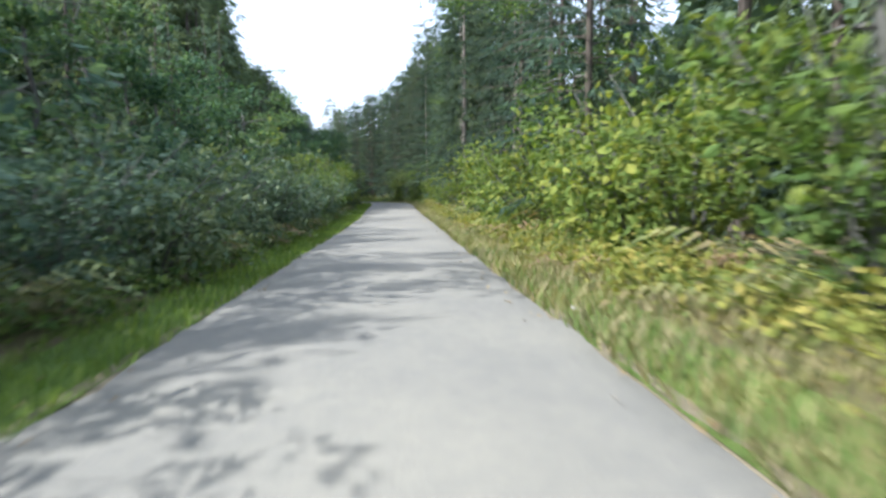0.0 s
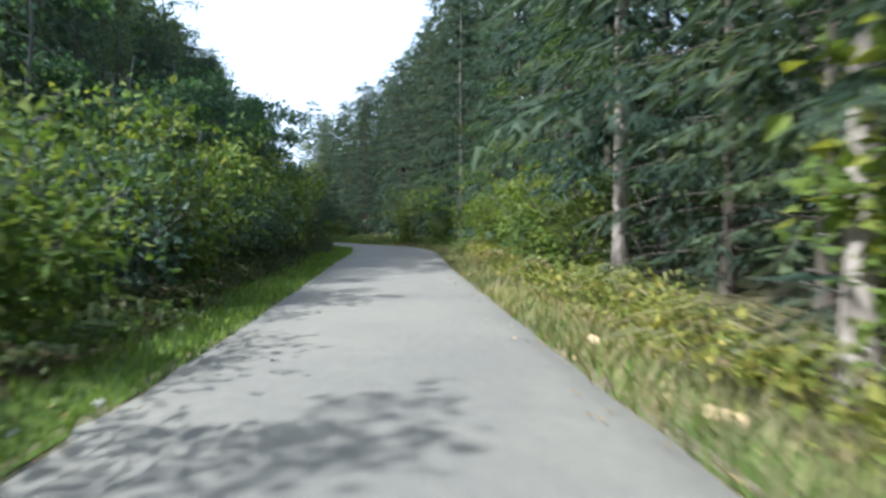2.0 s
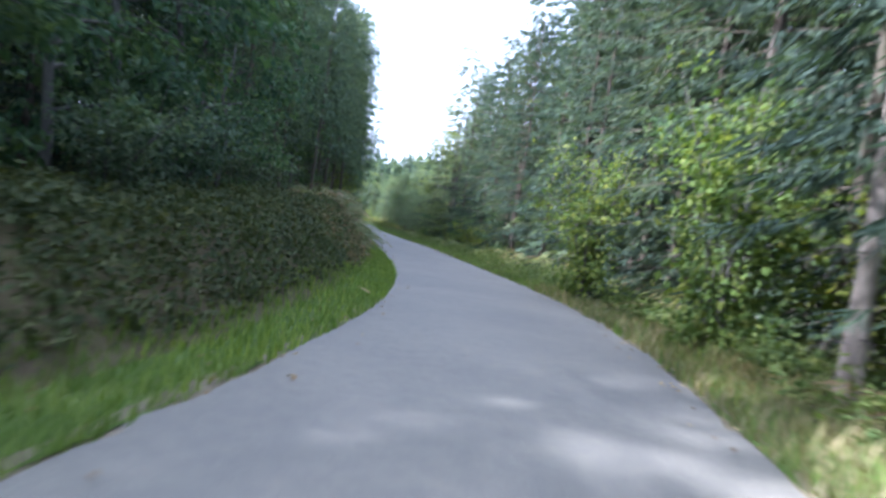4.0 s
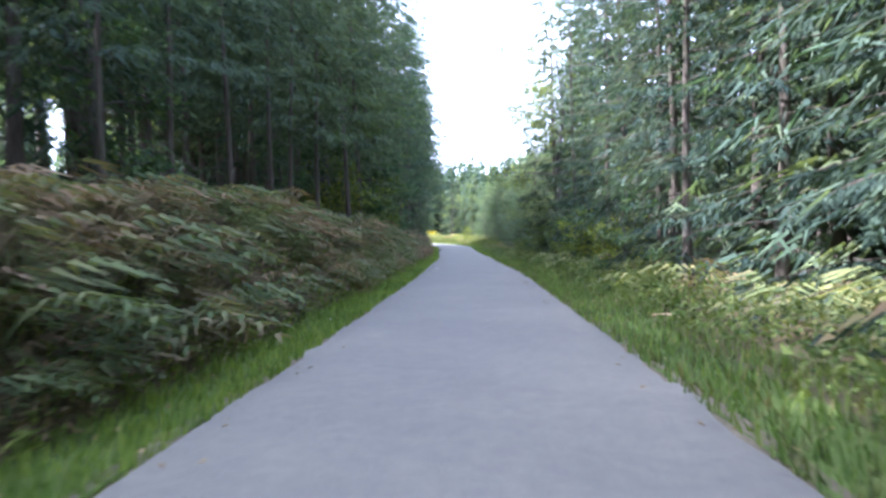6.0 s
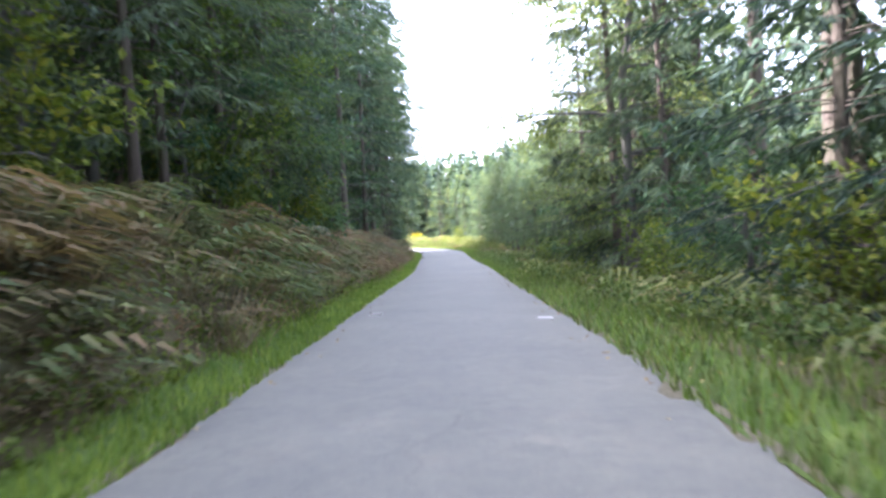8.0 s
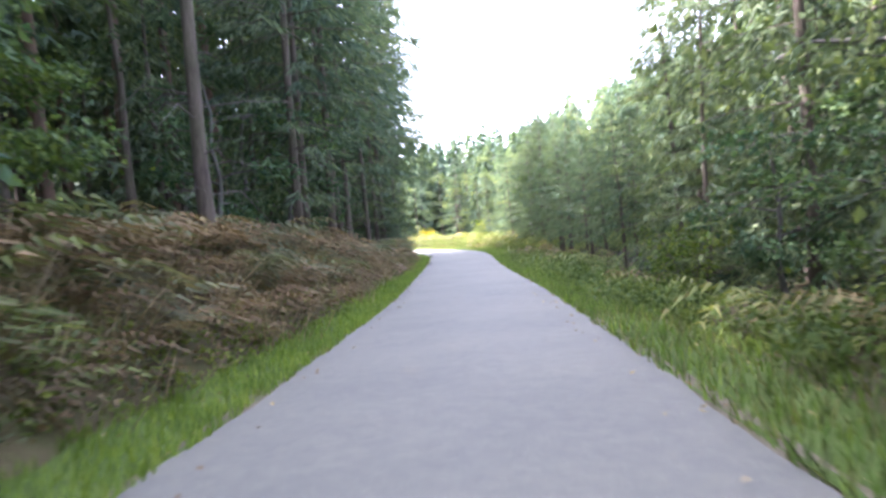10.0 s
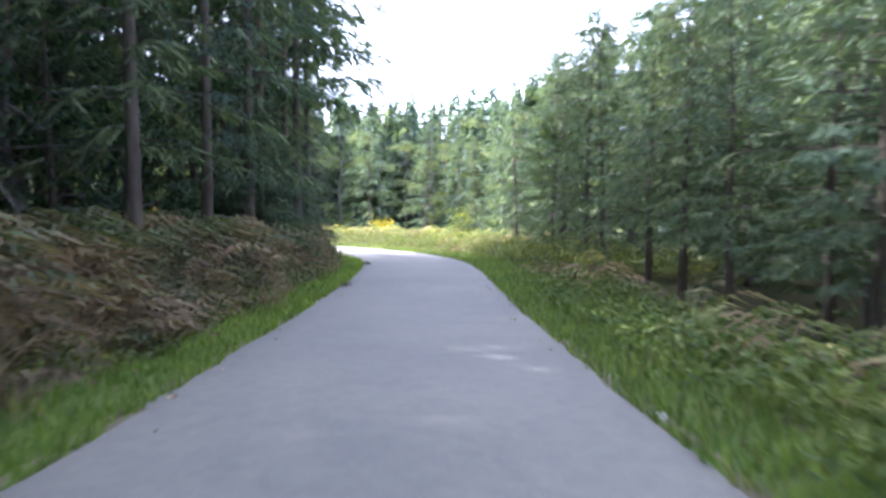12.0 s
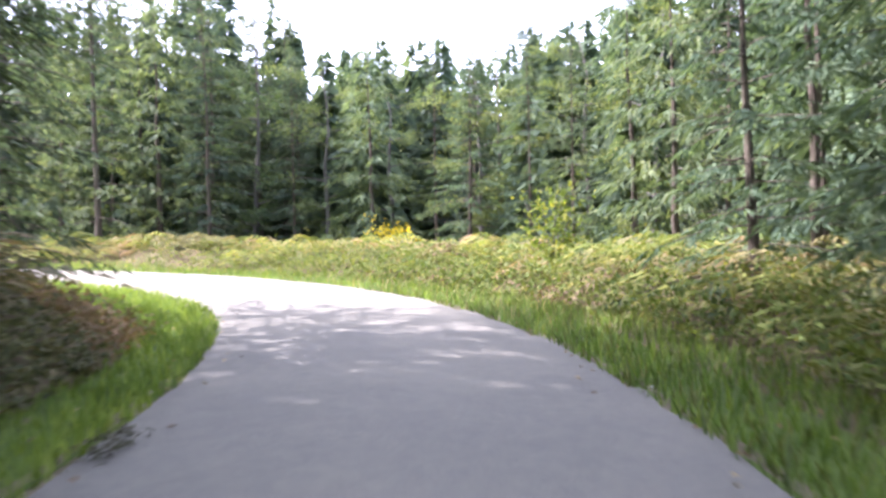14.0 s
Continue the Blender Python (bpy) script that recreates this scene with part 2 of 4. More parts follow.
def along(x, y):
    """Nearest s and signed offset u (right positive) for arrays of plan points."""
    x, y = np.atleast_1d(np.asarray(x, float)), np.atleast_1d(np.asarray(y, float))
    s, u = np.empty(len(x)), np.empty(len(x))
    for a in range(0, len(x), 4000):
        dx, dy = x[a:a + 4000, None] - CX[::2], y[a:a + 4000, None] - CY[::2]
        i = (dx * dx + dy * dy).argmin(1) * 2
        r = np.arange(len(i))
        ex, ey = dx[r, i // 2], dy[r, i // 2]
        s[a:a + 4000] = S[i] + np.clip(-ex * np.sin(TURN[i]) + ey * np.cos(TURN[i]), -0.5, 0.5)
        lat = ex * np.cos(TURN[i]) + ey * np.sin(TURN[i])
        u[a:a + 4000] = np.where(np.abs(lat) > 0.8 * np.hypot(ex, ey), lat, np.sign(lat + 1e-9) * np.hypot(ex, ey))
    return s, u


def smooth(v):
    v = np.clip(v, 0, 1)
    return v * v * (3 - 2 * v)


def waves(x, y, scale, seed):
    """Cheap smooth unevenness, about -1 to 1."""
    r = np.random.RandomState(seed)
    v = np.zeros_like(np.asarray(x, float))
    for _ in range(7):
        a, p, f = r.uniform(0, 6.28), r.uniform(0, 6.28), r.uniform(0.6, 1.9) / scale
        v = v + np.sin((x * np.cos(a) + y * np.sin(a)) * 6.28 * f + p)
    return v / 3.2


def side_height(s, u, x, y):
    """Height of the ground beside the road over the road's own height."""
    d = np.abs(u) - HALF
    bank = np.interp(s, [-50, 25, 38, 45, 60, 73, 95, 116, 123, 143, 145.2, 165], [0.1, 0.15, 0.5, 0.85, 1.0, 1.6, 1.5, 1.3, 0.95, 0.95, 0.12, 0.1])
    wide = np.interp(s, [-50, 30, 40, 60, 75, 125, 135, 185], [2.5, 2.5, 1.5, 1.3, 1.3, 1.2, 0.9, 0.9])
    left = bank * smooth((d - 0.78) / wide) + 0.5 * smooth((d - 2.5) / 7.0) * np.interp(s, [-50, 55, 66, 130, 145, 185], [0, 0, 1, 1, 0, 0])
    right = np.interp(s, [-50, 60, 100, 128, 140, 185], [0.1, 0.1, -0.25, -0.2, 0.35, 0.4]) * smooth((d - 1.0) / 3.0) - 0.08 * np.exp(-((d - 1.6) / 0.5) ** 2)
    h = np.where(u < 0, left, right)
    h = h + smooth(d / 2.5) * (0.09 * waves(x, y, 3.1, 3) + 0.16 * waves(x, y, 11.0, 4)) + 0.02 * waves(x, y, 0.8, 5) * smooth(d / 0.8)
    return h - 0.035 * smooth(d / 0.15) * (1 - smooth((d - 0.3) / 0.8))


def ground_height(x, y):
    x, y = np.atleast_1d(np.asarray(x, float)), np.atleast_1d(np.asarray(y, float))
    s, u = along(x, y)
    return np.interp(s, S, CZ) + side_height(s, u, x, y)


# ---------------------------------------------------------------- mesh helpers
def mesh_of(name, verts, faces, mat, shade=True):
    me = bpy.data.meshes.new(name)
    verts = np.asarray(verts, float)
    me.from_pydata(verts.tolist(), [], [f.tolist() if isinstance(f, np.ndarray) else f for f in faces])
    me.materials.append(mat)
    if shade:
        me.polygons.foreach_set("use_smooth", np.ones(len(me.polygons), bool))
    me.update()
    return me


def part(name, me, parent, label=""):
    ob = new(name, me)
    ob.parent = parent
    if label:
        tagged(ob, label)
    return ob


def thing(name, label, category, group=""):
    return tagged(new(name), label, category, group)


class Tubes:
    """Collects tapered tubes along paths into one mesh."""

    def __init__(self):
        self.v, self.f, self.n = [], [], 0

    def add(self, path, radii, sides=7, cap=True):
        path = np.asarray(path, float)
        k = len(path)
        tan = np.gradient(path, axis=0)
        tan /= np.linalg.norm(tan, axis=1)[:, None] + 1e-9
        ref = np.array([1.0, 0, 0]) if abs(tan[0][0]) < 0.8 else np.array([0, 1.0, 0])
        a = np.cross(tan, ref)
        a /= np.linalg.norm(a, axis=1)[:, None] + 1e-9
        b = np.cross(tan, a)
        ang = np.arange(sides) * 2 * np.pi / sides
        ring = path[:, None] + np.asarray(radii, float)[:, None, None] * (np.cos(ang)[None, :, None] * a[:, None] + np.sin(ang)[None, :, None] * b[:, None])
        self.v.append(ring.reshape(-1, 3))
        o = self.n
        for i in range(k - 1):
            for j in range(sides):
                q = (j + 1) % sides
                self.f.append((o + i * sides + j, o + i * sides + q, o + (i + 1) * sides + q, o + (i + 1) * sides + j))
        if cap:
            self.f.append(tuple(o + (k - 1) * sides + j for j in range(sides)))
        self.n += k * sides

    def mesh(self, name, mat):
        return mesh_of(name, np.concatenate(self.v), self.f, mat)


def blades(base, axis, side, width, fold=0.25):
    """Leaf shapes as folded lozenges: base points, axis vectors (with length), side vectors (unit) and widths."""
    nrm = np.cross(axis, side)
    nrm /= np.linalg.norm(nrm, axis=1)[:, None] + 1e-9
    mid = base + axis * 0.45
    w = width[:, None] * 0.5
    l = mid - side * w + nrm * w * fold * 2
    r = mid + side * w + nrm * w * fold * 2
    v = np.stack([base, r, base + axis, l], 1).reshape(-1, 3)
    f = np.arange(len(v)).reshape(-1, 4)
    return v, f


def spikes(base, axis, side, width):
    """Needle twigs as slim pointed slivers: base points, axis vectors (with length), side vectors (unit) and widths."""
    w = side * width[:, None] * 0.5
    v = np.stack([base - w, base + w, base + axis], 1).reshape(-1, 3)
    return v, np.arange(len(v)).reshape(-1, 3)


def unit(v):
    return v / (np.linalg.norm(v, axis=1)[:, None] + 1e-9)


# ---------------------------------------------------------------- plants
def leaf_cloud(rng, centres, sizes, per, leaf, droop=0.35, out_from=None):
    """Leaves scattered in uneven clumps round the given centres."""
    n = len(centres) * per
    i = np.repeat(np.arange(len(centres)), per)
    off = rng.normal(0, 1, (n, 3)) * np.array([0.55, 0.55, 0.4]) * sizes[i, None]
    p = centres[i] + off
    ax = rng.normal(0, 1, (n, 3))
    if out_from is not None:
        ax = ax * 0.7 + unit(p - out_from) * 0.8
    ax[:, 2] -= droop * 1.5
    ax = unit(ax)
    up = unit(rng.normal(0, 0.55, (n, 3)) + np.array([0, 0, 1.0]))
    side = unit(np.cross(ax, up))
    ln = leaf * rng.uniform(0.65, 1.3, n)
    return blades(p, ax * ln[:, None], side, ln * rng.uniform(0.5, 0.7, n))


def broadleaf_tree(seed, h, spread, low, leaf, per, mat, wood, label, name="broadleaf_tree", limbs=13):
    rng = np.random.RandomState(seed)
    top = thing(name, label, "tree", "roadside broadleaf trees")
    wob = rng.normal(0, 0.12, (7, 2)) * np.linspace(0, 1.5, 7)[:, None]
    tp = np.c_[wob, np.linspace(-0.3, h * 0.9, 7)]
    tr = np.linspace(1, 0.12, 7) ** 0.8 * (0.011 * h + 0.03)
    tr[0] *= 1.5
    t = Tubes()
    t.add(tp, tr, 9)
    part("trunk", t.mesh("trunk", wood), top)
    cs, sz = [], []
    for i in range(limbs):
        f = low + (0.95 - low) * (i + rng.uniform(0, 0.8)) / limbs
        z0 = f * h * 0.9
        o = np.array([np.interp(z0, tp[:, 2], tp[:, 0]), np.interp(z0, tp[:, 2], tp[:, 1]), z0])
        a = i * 2.4 + rng.uniform(-0.5, 0.5)
        reach = spread * (0.45 + 0.55 * math.sin(math.pi * min(1, 0.25 + 0.75 * (1 - f)))) * rng.uniform(0.65, 1.15)
        lift = rng.uniform(0.15, 0.55) * reach
        q = np.linspace(0, 1, 5)[:, None]
        path = o + q * np.array([math.cos(a) * reach, math.sin(a) * reach, lift]) - q ** 2 * np.array([0, 0, 0.25 * reach]) + rng.normal(0, 0.06, (5, 3)) * q
        r0 = max(0.018, np.interp(z0, tp[:, 2], tr) * 0.5)
        lt = Tubes()
        lt.add(path, np.linspace(r0, 0.008, 5), 5)
        for j in range(6):
            g = rng.uniform(0.3, 1.0)
            b = path[0] * (1 - g) + path[4] * g
            aa = a + rng.choice([-1, 1]) * rng.uniform(0.4, 1.3)
            ln = reach * rng.uniform(0.18, 0.42)
            e = b + np.array([math.cos(aa) * ln, math.sin(aa) * ln, rng.uniform(-0.15, 0.35) * ln])
            lt.add([b, (b + e) / 2 + rng.normal(0, 0.04, 3), e], [0.012, 0.008, 0.004], 3)
            cs += [e, b * 0.35 + e * 0.65]
            sz += [rng.uniform(0.35, 0.62) * (0.5 + spread / 5), rng.uniform(0.3, 0.5) * (0.5 + spread / 5)]
        part("limb", lt.mesh("limb", wood), top)
    v, f = leaf_cloud(rng, np.array(cs), np.array(sz), per, leaf, out_from=np.array([0, 0, h * 0.45]))
    part("crown", mesh_of("crown", v, f, mat, False), top)
    return top


def shrub(seed, h, spread, leaf, per, mat, label, name="hazel_shrub", stems=8, wood=None):
    rng = np.random.RandomState(seed)
    top = thing(name, label, "shrub", "roadside shrubs")
    cs, sz = [], []
    for i in range(stems):
        t = Tubes()
        a = i * 2.4 + rng.uniform(-0.6, 0.6)
        hh = h * rng.uniform(0.55, 1.0)
        r = spread * rng.uniform(0.25, 1.0)
        q = np.linspace(0, 1, 5)[:, None]
        path = np.array([math.cos(a) * 0.12, math.sin(a) * 0.12, -0.15]) + q * np.array([0, 0, hh + 0.15]) + q ** 1.7 * np.array([math.cos(a) * r, math.sin(a) * r, -0.12 * hh])
        path = path + rng.normal(0, 0.03, (5, 3)) * q
        t.add(path, np.linspace(0.022, 0.006, 5), 5)
        for j in range(9):
            g = rng.uniform(0.12, 1.0)
            k = min(int(g * 4), 3)
            b = path[k] + (path[k + 1] - path[k]) * (g * 4 - k)
            aa = rng.uniform(0, 6.28)
            ln = rng.uniform(0.2, 0.55) * spread * 0.7
            e = b + np.array([math.cos(aa) * ln, math.sin(aa) * ln, rng.uniform(-0.1, 0.25)])
            t.add([b, e], [0.007, 0.003], 3, False)
            cs.append(e)
            sz.append(rng.uniform(0.25, 0.5))
        part("stem", t.mesh("stem", wood or M_BARK_GREY), top)
    v, f = leaf_cloud(rng, np.array(cs), np.array(sz), per, leaf, out_from=np.array([0, 0, h * 0.3]))
    keep = v.reshape(-1, 4, 3)[:, :, 2].min(1) > 0.02
    v = v.reshape(-1, 4, 3)[keep].reshape(-1, 3)
    part("foliage", mesh_of("foliage", v, np.arange(len(v)).reshape(-1, 4), mat, False), top)
    return top


def conifer(seed, h, radius, bare, mat, wood, label, name="spruce_tree", whorls=26, per_whorl=6, sprays=26, dead=0, girth=0.0115, group="forest spruces", taper=0.85, long=0.42, wide=1.0, frizz=0, tip=1.0, cap=0.9, skirt=0.0):
    """A spruce, pine or young conifer: trunk, whorled drooping branches and needle sprays."""
    rng = np.random.RandomState(seed)
    top = thing(name, label, "tree", group)
    bend = rng.normal(0, 0.05, (8, 2)) * np.linspace(0, 1, 8)[:, None]
    tp = np.c_[bend, np.concatenate([[-0.3, 0.25], np.linspace(1.2, h, 6)])]
    tr = np.interp(tp[:, 2], [-0.3, 0.25, 1.2, h], [1.7, 1.25, 1.0, 0.06]) * (girth * h + 0.02)
    t = Tubes()
    t.add(tp, tr, 10)
    part("trunk", t.mesh("trunk", wood), top)
    if dead:
        d = Tubes()
        for i in range(dead):
            z = rng.uniform(0.08, 1.0) * bare * h
            a, ln = rng.uniform(0, 6.28), rng.uniform(0.3, 1.5)
            e = np.array([math.cos(a) * ln, math.sin(a) * ln, z - rng.uniform(-0.05, 0.5) * ln])
            m = np.array([math.cos(a) * ln * 0.5, math.sin(a) * ln * 0.5, z + 0.05 * ln])
            d.add([(0, 0, z), m, e], [0.014, 0.01, 0.004], 3, False)
            for _ in range(2):
                d.add([m, m + rng.normal(0, 0.25, 3) * np.array([1, 1, 0.6])], [0.006, 0.002], 3, False)
        tagged(part("deadwood", d.mesh("deadwood", M_TWIG), top, "bare dead grey twigs"), kind="stuff")
    lt = Tubes()
    B, A, W, G = [], [], [], []
    for i in range(whorls):
        f = (i + rng.uniform(-0.3, 0.3)) / whorls
        z = h * (bare + (1 - bare) * max(0, f) ** 0.9)
        z = min(z, h * 0.985)
        L = radius * (1 - (z / h - bare) / (1 - bare)) ** taper * rng.uniform(0.85, 1.1) + 0.12
        if skirt:
            L *= 0.42 + 0.58 * min(1.0, max(0.0, z - 1.5) / skirt)
        a0 = rng.uniform(0, 6.28)
        for j in range(per_whorl):
            a = a0 + j * 6.283 / per_whorl + rng.uniform(-0.4, 0.4)
            l = L * rng.uniform(0.6, 1.18)
            dz = rng.uniform(-0.2, 0.2)
            q = np.linspace(0, 1, 3)
            hang = 0.35 * (1 - z / h) + 0.1
            path = np.c_[math.cos(a) * l * q, math.sin(a) * l * q, z + dz + l * (0.18 * q - hang * 1.8 * q ** 2 + hang * 0.9 * q ** 3)]
            lt.add(path, np.linspace(0.015, 0.003, 3) * (0.5 + l / 3), 3, False)
            n = max(5, int(sprays * (0.35 + 0.65 * l / radius)))
            g = rng.uniform(0.12, 1.0, n) ** 0.75
            b = np.stack([np.interp(g, q, path[:, c]) for c in range(3)], 1)
            sg = rng.choice([-1, 1], n) * rng.uniform(0.25, 1.1, n)
            ln = np.minimum(long * l * (1.05 - g) + 0.22, cap) * rng.uniform(0.6, 1.2, n)
            d = np.stack([np.cos(a + sg), np.sin(a + sg), -rng.uniform(0.0, 0.95, n) - 0.6 * (1 - g)], 1)
            B.append(b)
            G.append(g)
            A.append(unit(d) * ln[:, None])
            W.append((np.minimum(0.13, ln * rng.uniform(0.14, 0.26, n)) + 0.015) * wide)
    n = 14
    B.append(np.c_[np.zeros((n, 2)), rng.uniform(h * 0.93, h, n)])
    aa = rng.uniform(0, 6.28, n)
    A.append(np.c_[np.cos(aa) * 0.22, np.sin(aa) * 0.22, rng.uniform(0.1, 0.3, n)])
    W.append(np.full(n, 0.06))
    G.append(np.ones(n))
    B, A, W, G = np.concatenate(B), np.concatenate(A), np.concatenate(W), np.concatenate(G)
    if frizz:
        fine = G > rng.uniform(0.3, 0.75, len(G))
        b3, a3, w3 = [], [], []
        for g, sg in ((0.0, 0.0), (0.12, 0.45), (0.24, -0.45), (0.38, 0.6), (0.5, -0.6)):
            U = A[~fine] * rng.uniform(0.45, 0.85, (len(A[~fine]), 1)) * (1 - 0.5 * g)
            c, sn = math.cos(sg), math.sin(sg)
            b3.append(B[~fine] + A[~fine] * g)
            a3.append(np.c_[U[:, 0] * c - U[:, 1] * sn, U[:, 0] * sn + U[:, 1] * c, U[:, 2]])
            w3.append(W[~fine] * 0.5)
        T, U = B[fine], A[fine]
        for k in range(frizz):
            g = (k + rng.uniform(0, 0.9, len(U))) / frizz
            sg = (1 if k % 2 else -1) * rng.uniform(0.15, 0.95, len(U))
            c, sn = np.cos(sg), np.sin(sg)
            d = unit(np.c_[U[:, 0] * c - U[:, 1] * sn, U[:, 0] * sn + U[:, 1] * c, U[:, 2] - 0.1 * np.linalg.norm(U, axis=1)])
            b3.append(T + U * g[:, None])
            a3.append(d * (rng.uniform(0.12, 0.25, len(U)) * tip)[:, None])
            w3.append(rng.uniform(0.022, 0.048, len(U)) * tip)
        B, A, W = np.concatenate(b3), np.concatenate(a3), np.concatenate(w3)
    side = unit(np.cross(A, rng.normal(0, 1.0, A.shape) + np.array([0, 0, 0.3])))
    v, f = spikes(B, A, side, W * 0.8)
    if wide < 1.5:
        tagged(part("branchwork", lt.mesh("branchwork", M_BARK), top), kind="stuff")
    part("crown", mesh_of("crown", v, f, mat, False), top)
    return top


def frond(rng, length, pinnae=9):
    """One bracken frond along +x, arching, as one connected piece: a midrib with tapering side leaflets."""
    q = np.linspace(0, 1, pinnae + 1)
    rise = length * (0.95 * q - 0.75 * q ** 2.2)
    x = length * (0.25 * q + 0.75 * q ** 1.6)
    v = [(x[i], 0.0, rise[i]) for i in range(pinnae + 1)]
    f = []
    for i in range(0, pinnae, 3):
        k = len(v)
        v += [(x[i], 0.012, rise[i]), (x[i + 3], 0.006, rise[i + 3])]
        f.append((i, i + 3, k + 1, k))
    for i in range(2, pinnae + 1):
        ln = length * 0.36 * math.sin(math.pi * (0.12 + 0.85 * (1 - (i - 2) / (pinnae - 1)) ** 0.9) * 0.62)
        for sg in (-1, 1):
            l = ln * rng.uniform(0.75, 1.15)
            k = len(v)
            v += [(x[i] - length * 0.055, sg * 0.01, rise[i] - 0.01 * length), (x[i] + l * 0.4, sg * l, rise[i] - (0.16 + rng.uniform(0, 0.14)) * l)]
            f.append((i, k, k + 1))
    return np.array(v), f


def scatter_fronds(name, places, rng, size, mat, label, per=4, tall=1.6):
    """A bed of ferns as one mesh."""
    kinds = [frond(rng, 1.0) for _ in range(4)]
    V, F, n = [], [], 0
    z = ground_height(places[:, 0], places[:, 1])
    for (x, y), zz in zip(places, z):
        k = size * rng.uniform(0.6, 1.25)
        a0 = rng.uniform(0, 6.28)
        for j in range(per):
            v, f = kinds[rng.randint(4)]
            a = a0 + j * 6.283 / per + rng.uniform(-0.4, 0.4)
            l = k * rng.uniform(0.7, 1.15)
            st = rng.uniform(0.7, 1.3) * tall
            c, s_ = math.cos(a), math.sin(a)
            p = v * l
            V.append(np.c_[x + p[:, 0] * c - p[:, 1] * s_, y + p[:, 0] * s_ + p[:, 1] * c, zz - 0.03 + p[:, 2] * st])
            F += [tuple(i + n for i in face) for face in f]
            n += len(v)
    ob = new(name, mesh_of(name, np.concatenate(V), F, mat, False))
    return tagged(ob, label, "ferns", kind="stuff")


def scatter_blades(name, places, rng, h, mat, label, category="grass", lean=0.6, wide=0.018):
    """Grass as one mesh: every blade a bent pointed strip."""
    n = len(places)
    z = ground_height(places[:, 0], places[:, 1])
    hh = h * rng.uniform(0.45, 1.25, n)
    a = rng.uniform(0, 6.28, n)
    le = rng.uniform(0.1, lean, n) * hh
    d = np.c_[np.cos(a), np.sin(a)]
    w = wide * rng.uniform(0.6, 1.4, n)
    sd = np.c_[-d[:, 1], d[:, 0]] * w[:, None] / 2
    b = np.c_[places, z - 0.02]
    m = np.c_[places + d * (le * 0.35)[:, None], z + hh * 0.6]
    t = np.c_[places + d * le[:, None] * 1.3, z + hh]
    s3 = np.c_[sd, np.zeros(n)]
    m = m * 0.12 + (b * 0.45 + t * 0.55) * 0.88
    v = np.stack([b - s3, b + s3, m + s3, t], 1).reshape(-1, 3)
    f = np.arange(len(v)).reshape(-1, 4).tolist()
    ob = new(name, mesh_of(name, v, f, mat, False))
    return tagged(ob, label, category, kind="stuff")


def scatter_herbs(name, places, rng, h, leaf, mat, label, per=22):
    """Low leafy plants as one mesh."""
    z = ground_height(places[:, 0], places[:, 1])
    c = np.c_[places, z + h * rng.uniform(0.3, 0.8, len(places))]
    v, f = leaf_cloud(rng, c, np.full(len(c), h * 0.75), per, leaf, droop=0.1)
    zz = ground_height(v[:, 0], v[:, 1])
    v[:, 2] = np.maximum(v[:, 2], zz + 0.01)
    ob = new(name, mesh_of(name, v, f, mat, False))
    return tagged(ob, label, "plants", kind="stuff")


# ---------------------------------------------------------------- road, verges and ground
def strip(name, s_from, s_to, us, mat, height, kind="structure", label="", wobble=None):
    ss = np.arange(s_from, s_to + 0.01, 0.5)
    V = []
    for i, u in enumerate(us):
        uu = u + (wobble(ss, i) if wobble else 0.0)
        x, y = at(ss, uu)
        V.append(np.c_[x, y, np.interp(ss, S, CZ) + height(ss, uu, x, y)])
    V = np.stack(V, 1)
    k = len(us)
    i = (np.arange(len(ss) - 1)[:, None] * k + np.arange(k - 1)).ravel()
    F = np.c_[i, i + 1, i + k + 1, i + k].tolist()
    ob = new(name, mesh_of(name, V.reshape(-1, 3), F, mat))
    return tagged(ob, label, name.split("_")[0], kind=kind)


def road_wobble(ss, i):
    if i in (0, 1):
        return 0.06 * waves(ss, ss * 0, 2.3, 11) + 0.035 * waves(ss, ss * 0, 0.7, 12)
    if i in (9, 10):
        return 0.06 * waves(ss, ss * 0, 2.7, 13) + 0.035 * waves(ss, ss * 0, 0.8, 14)
    return 0 * ss


def road_height(ss, uu, x, y):
    return 0.03 * (1 - (uu / HALF) ** 2) + 0.006 * waves(x, y, 1.7, 21) - np.where(np.abs(uu) > HALF + 0.1, 0.07, 0)


strip("road", ROAD_FROM, ROAD_TO, [-HALF - 0.14, -HALF, -1.45, -1.0, -0.5, 0, 0.5, 1.0, 1.45, HALF, HALF + 0.14], M_ROAD, road_height,
      label="narrow pale worn asphalt forest road with ragged edges", wobble=road_wobble)
edge = [HALF - 0.25, HALF + 0.04, HALF + 0.2]
for nm, sg in (("margin_left", -1), ("margin_right", 1)):
    strip(nm, ROAD_FROM, ROAD_TO, sorted(sg * e for e in edge), M_MARGIN,
          lambda ss, uu, x, y: -0.02 + 0.012 * waves(x, y, 0.6, 31) - np.where(np.abs(uu) < HALF - 0.1, 0.05, 0), label="thin strip of gravel and dirt along the asphalt")
vs = [HALF + 0.06, HALF + 0.2, HALF + 0.5, HALF + 0.7, 2.62]
bs = [2.62, 2.8, 3.0, 3.3, 3.8, 4.4, 5.1, 6.0]
for nm, sg in (("verge_left", -1), ("verge_right", 1)):
    strip(nm, ROAD_FROM, ROAD_TO, sorted(sg * e for e in vs), M_VERGE,
          lambda ss, uu, x, y: side_height(ss, uu, x, y) - np.where(np.abs(uu) > 5.9, 0.25, 0), label="mossy grass verge sloping beside the road")
